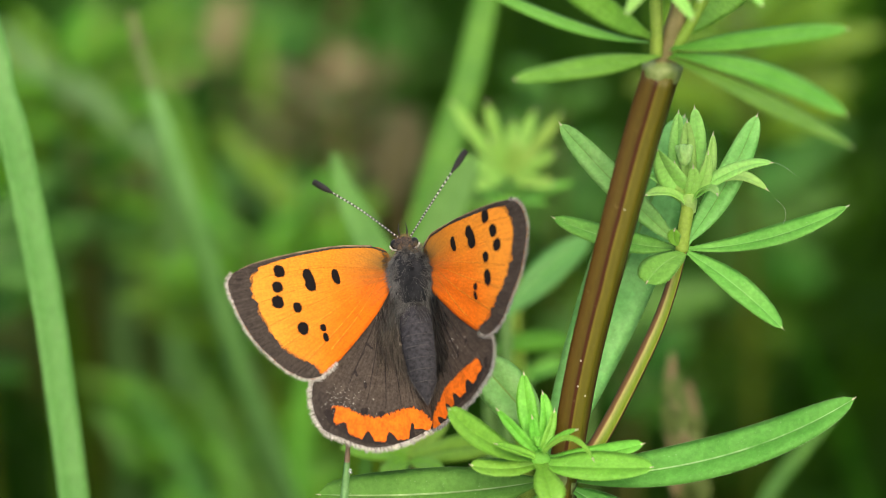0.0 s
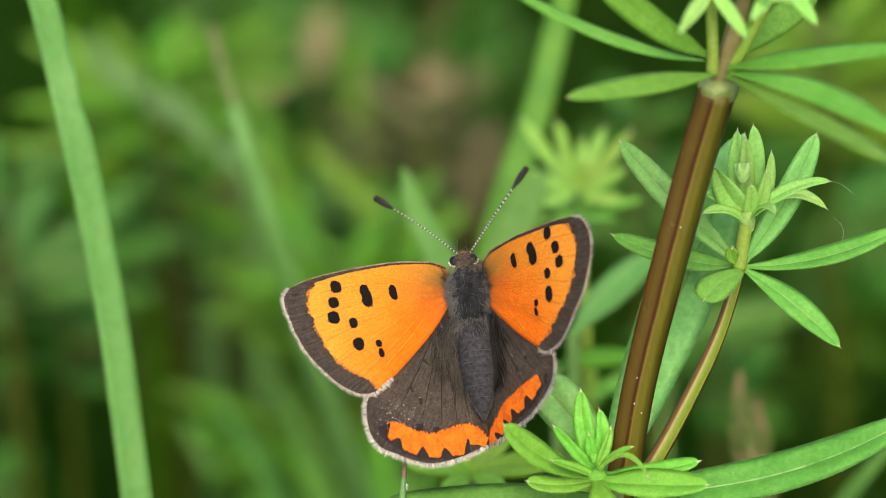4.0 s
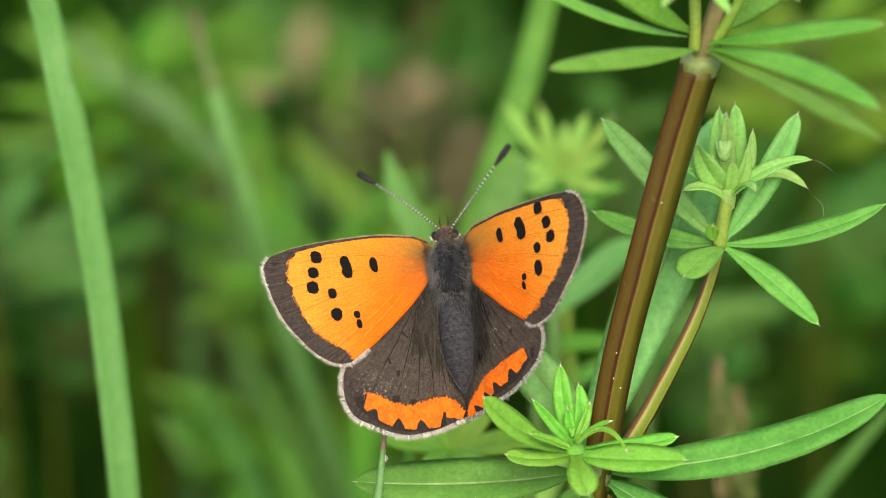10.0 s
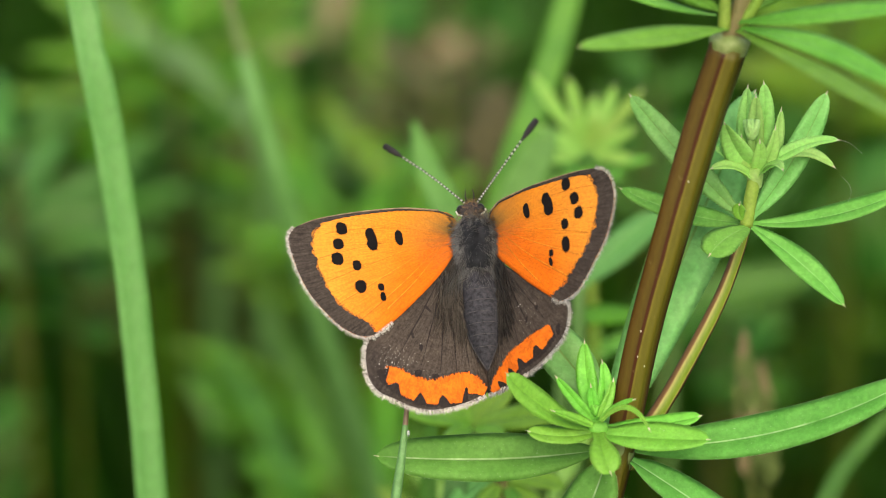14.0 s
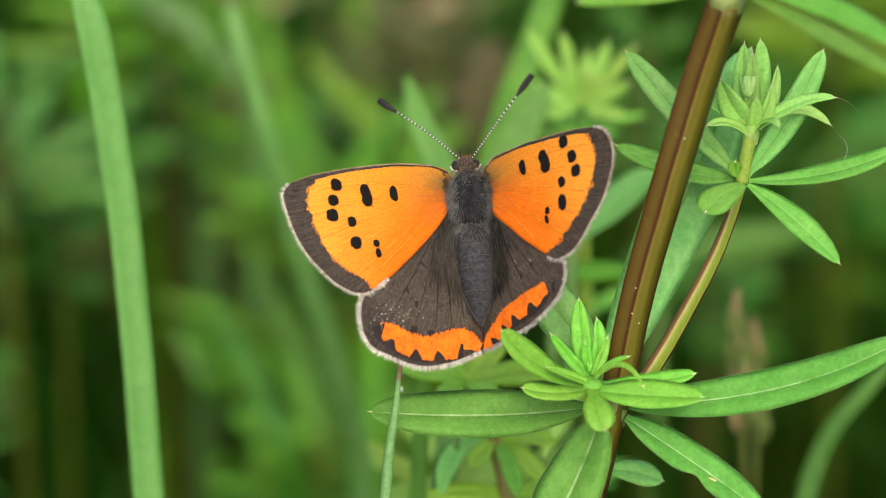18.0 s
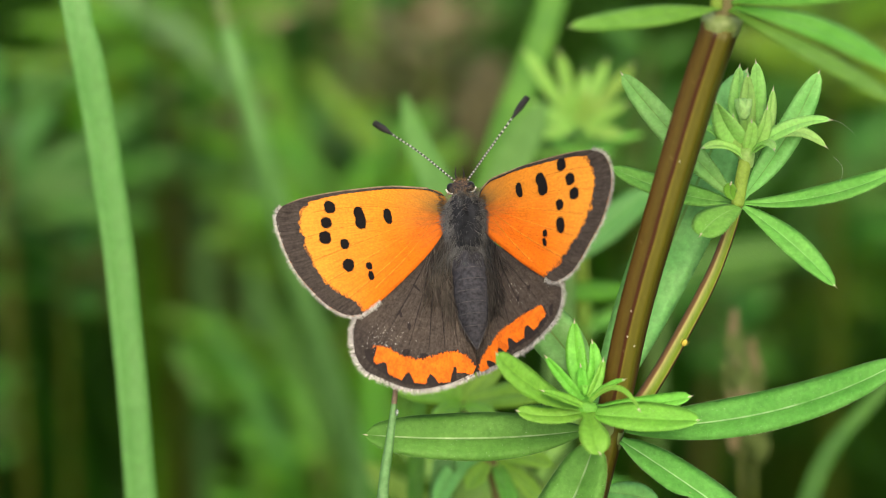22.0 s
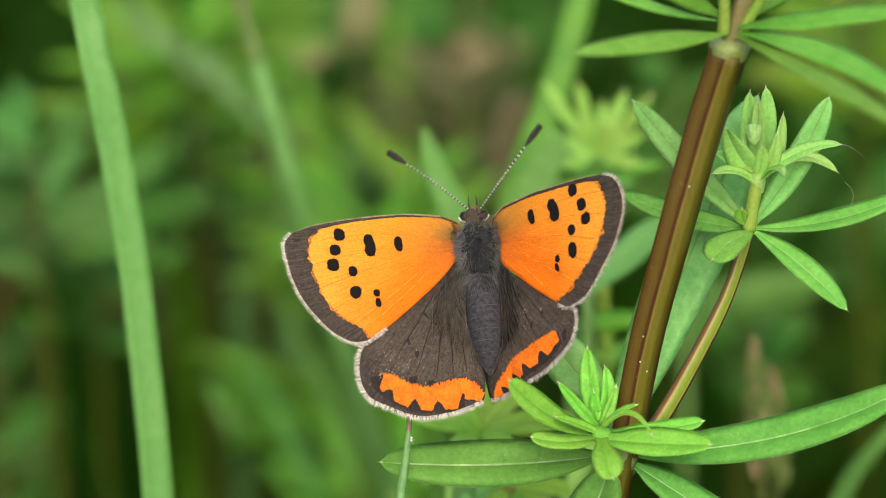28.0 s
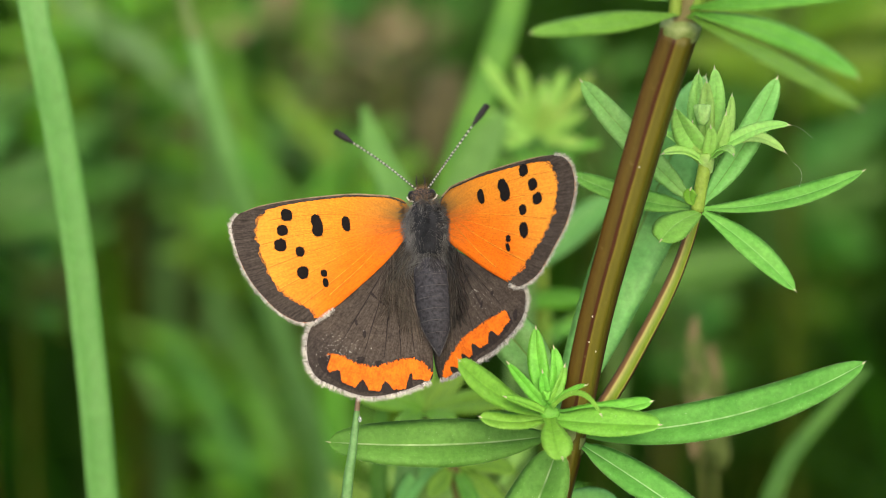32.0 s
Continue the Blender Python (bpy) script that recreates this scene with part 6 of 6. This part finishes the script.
# ---- the meadow ----
def sward(name, count, seed, mat, label, tall, wide, near, far, half, reach=9.0):
    """Many grass blades standing in the meadow behind and beside the bedstraw."""
    rnd = random.Random(seed)
    verts, faces = [], []
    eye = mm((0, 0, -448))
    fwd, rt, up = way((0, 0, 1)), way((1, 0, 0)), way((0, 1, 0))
    made = 0
    while made < count:
        y = rnd.uniform(near, far) + rnd.gauss(0, 0.12 * (far - near))
        x = rnd.uniform(-half, half) + rnd.gauss(0, 0.35 * half)
        if math.hypot(x, y - 0.3) > reach:
            continue
        h = rnd.uniform(*tall)
        lean = rnd.uniform(0, 6.28)
        bendy = rnd.uniform(0.1, 0.75) * h
        w = rnd.uniform(*wide) / 2
        yaw = rnd.uniform(0, 6.28)
        sd = Vector((math.cos(yaw), math.sin(yaw), 0))
        rows = []
        ok = True
        for i in range(7):
            s = i / 6
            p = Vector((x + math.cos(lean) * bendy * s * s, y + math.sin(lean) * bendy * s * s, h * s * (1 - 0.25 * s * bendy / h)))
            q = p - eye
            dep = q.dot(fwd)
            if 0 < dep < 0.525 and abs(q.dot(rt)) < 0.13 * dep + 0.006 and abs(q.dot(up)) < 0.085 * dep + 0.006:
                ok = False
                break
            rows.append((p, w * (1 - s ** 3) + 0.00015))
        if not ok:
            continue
        made += 1
        v = len(verts)
        for p, ww in rows:
            verts += [p - sd * ww, p + Vector((sd.y, -sd.x, 0)) * ww * 0.35, p + sd * ww]
        for i in range(6):
            a = v + 3 * i
            faces += [(a, a + 1, a + 4, a + 3), (a + 1, a + 2, a + 5, a + 4)]
    ob = part(name, (verts, faces), mat)
    return tagged(ob, label, "grass", kind="stuff")


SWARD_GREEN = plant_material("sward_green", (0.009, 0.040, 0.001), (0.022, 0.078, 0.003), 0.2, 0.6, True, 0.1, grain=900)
SWARD_LIGHT = plant_material("sward_light", (0.05, 0.15, 0.004), (0.09, 0.22, 0.008), 0.2, 0.6, True, 0.1, grain=900)
SWARD_DRY = plain_material("sward_dry", (0.14, 0.10, 0.05), (0.30, 0.22, 0.12), 0.7, 60)
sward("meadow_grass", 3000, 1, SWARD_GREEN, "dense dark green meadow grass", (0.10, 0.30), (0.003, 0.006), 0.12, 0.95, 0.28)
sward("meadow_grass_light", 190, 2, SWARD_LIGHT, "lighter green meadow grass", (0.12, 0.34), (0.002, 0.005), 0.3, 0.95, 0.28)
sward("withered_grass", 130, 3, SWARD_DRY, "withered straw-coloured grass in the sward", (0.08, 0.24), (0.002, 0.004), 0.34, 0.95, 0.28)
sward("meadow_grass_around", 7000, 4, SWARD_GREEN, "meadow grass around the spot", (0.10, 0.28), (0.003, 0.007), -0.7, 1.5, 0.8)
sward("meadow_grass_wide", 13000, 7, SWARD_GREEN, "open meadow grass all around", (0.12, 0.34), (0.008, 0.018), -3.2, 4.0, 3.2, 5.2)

# ---- what moves ----
mite = tagged(new("mite"), "tiny yellow mite climbing the side stem", "mite")
mite.empty_display_size = 0.001
local_part("body", ball((0, 0, 0), (Vector((0.00024, 0, 0)), Vector((0, 0.00022, 0)), Vector((0, 0, 0.00034))), 8, 10), MITE, mite)
for s in (-1, 1):
    for k in range(3):
        z = (k - 1) * 0.00018
        local_part("leg", tube([(0.00018 * s, 0, z), (0.00034 * s, -0.00005, z + 0.00008), (0.0004 * s, 0.00012, z + 0.0001)], [0.000018] * 3, 5, 3), MITE, mite)
WINGS = [
    (0, 24.32, 2.40, 54.29, -1.58),
    (1, 24.11, 2.40, 54.01, -1.49),
    (2, 23.88, 2.35, 53.55, -1.39),
    (3, 23.45, 2.08, 52.65, -1.29),
    (6, 22.19, 1.50, 47.44, -0.61),
    (7, 22.53, 1.30, 46.82, -0.47),
    (8, 22.56, 0.89, 46.52, -0.24),
    (9, 21.86, 0.49, 45.90, -0.30),
    (10, 21.11, 0.29, 44.97, -0.49),
    (11, 20.97, 0.12, 44.32, -0.35),
    (12, 21.49, 0.15, 43.97, -0.14),
    (13, 22.22, -0.14, 43.82, 0.07),
    (14, 22.15, -0.37, 43.57, 0.04),
    (17, 22.39, 0.59, 42.66, -0.76),
    (18, 22.29, 0.44, 42.37, -0.70),
    (19, 21.72, 0.12, 41.62, -0.52),
    (20, 21.66, -0.14, 41.27, -0.35),
    (21, 21.42, -0.32, 40.63, -0.23),
    (22, 20.25, -0.69, 40.16, -0.15),
    (23, 19.13, -1.03, 40.10, -0.07),
    (24, 18.56, -1.23, 39.54, 0.14),
    (25, 18.71, -1.36, 39.20, 0.28),
    (28, 14.54, -3.50, 39.84, 0.56),
    (29, 14.07, -3.65, 39.65, 0.54),
    (30, 12.92, -3.80, 39.65, 0.55),
    (31, 12.83, -3.78, 39.34, 0.75),
    (32, 12.19, -3.93, 38.56, 0.81),
]
MITE_PATH = [(0, (16.9, -21.0, 3.2)), (14.0, (17.0, -19.9, 3.2)), (17.0, (18.6, -17.2, 2.6)), (19.0, (20.1, -15.0, 1.2)), (19.5, (20.5, -14.39, 0.5)), (20.0, (20.96, -13.81, 0.1)), (20.5, (21.26, -13.44, 0.0)), (21.0, (21.46, -12.91, -0.1)), (21.5, (21.82, -11.94, -0.2)), (22.0, (22.55, -10.5, -0.3)),
             (22.5, (22.8, -9.6, -0.3)), (23.0, (22.9, -8.85, -0.4)), (24.0, (24.6, -6.4, -0.4)), (24.5, (25.25, -5.06, -0.3)), (25.0, (25.6, -3.88, -0.3)), (25.5, (26.0, -2.75, -0.3)), (26.5, (26.7, -0.4, 0.6)), (27.2, (27.0, 0.8, 1.6)), (28.0, (27.1, 1.6, 2.3)), (32.0, (27.14, 1.66, 2.4))]
BLADE_SWAY = [(0, -1.04), (1, -0.87), (2, -2.7), (3, -1.87), (6, -0.66), (8, -0.52), (10, -0.5), (12, -0.31), (14, -0.23), (18, 0.0), (19, -0.4), (21, -0.35), (24, -0.07), (28, -0.4), (32, -0.35)]
STALK_SWAY = [(0, 0.05), (1, 0.45), (3, 0.6), (6, 0.4), (10, 0.15), (12, 0.35), (14, 0.3), (18, -0.2), (21, -0.45), (24, -0.05), (28, 0.4), (32, 0.5)]


def motions():
    def at_hinge(hinge, depth, side, a, sweep):
        return Matrix.Translation(Vector((hinge[0], hinge[1], hinge[2] + depth)) / 1000) @ Matrix.Rotation(radians(-a * side), 4, "Y") @ Matrix.Rotation(radians(sweep), 4, "Z")
    walk(lf, [(t, at_hinge(HINGE_L, 0, -1, a, sw)) for t, a, sw, b, sx in WINGS])
    walk(rf, [(t, at_hinge(HINGE_R, 0, 1, b, sx)) for t, a, sw, b, sx in WINGS])
    walk(lh, [(t, at_hinge(HINGE_L, -0.25, -1, a, sw * 0.7)) for t, a, sw, b, sx in WINGS])
    walk(rh, [(t, at_hinge(HINGE_R, -0.25, 1, b, sx * 0.7)) for t, a, sw, b, sx in WINGS])
    foot_at = blade_near.location.copy()
    walk(blade_near, [(t, Matrix.Translation(foot_at) @ Matrix.Rotation(math.atan(s / 285), 4, "Y")) for t, s in BLADE_SWAY])
    stalk_at = stalk_back.location.copy()
    walk(stalk_back, [(t, Matrix.Translation(stalk_at) @ Matrix.Rotation(math.atan(s / 285), 4, "Y")) for t, s in STALK_SWAY])
    lean = Matrix.Rotation(radians(24), 4, "Y")
    walk(mite, [(t, Matrix.Translation(mm(p)) @ lean) for t, p in MITE_PATH])


motions()
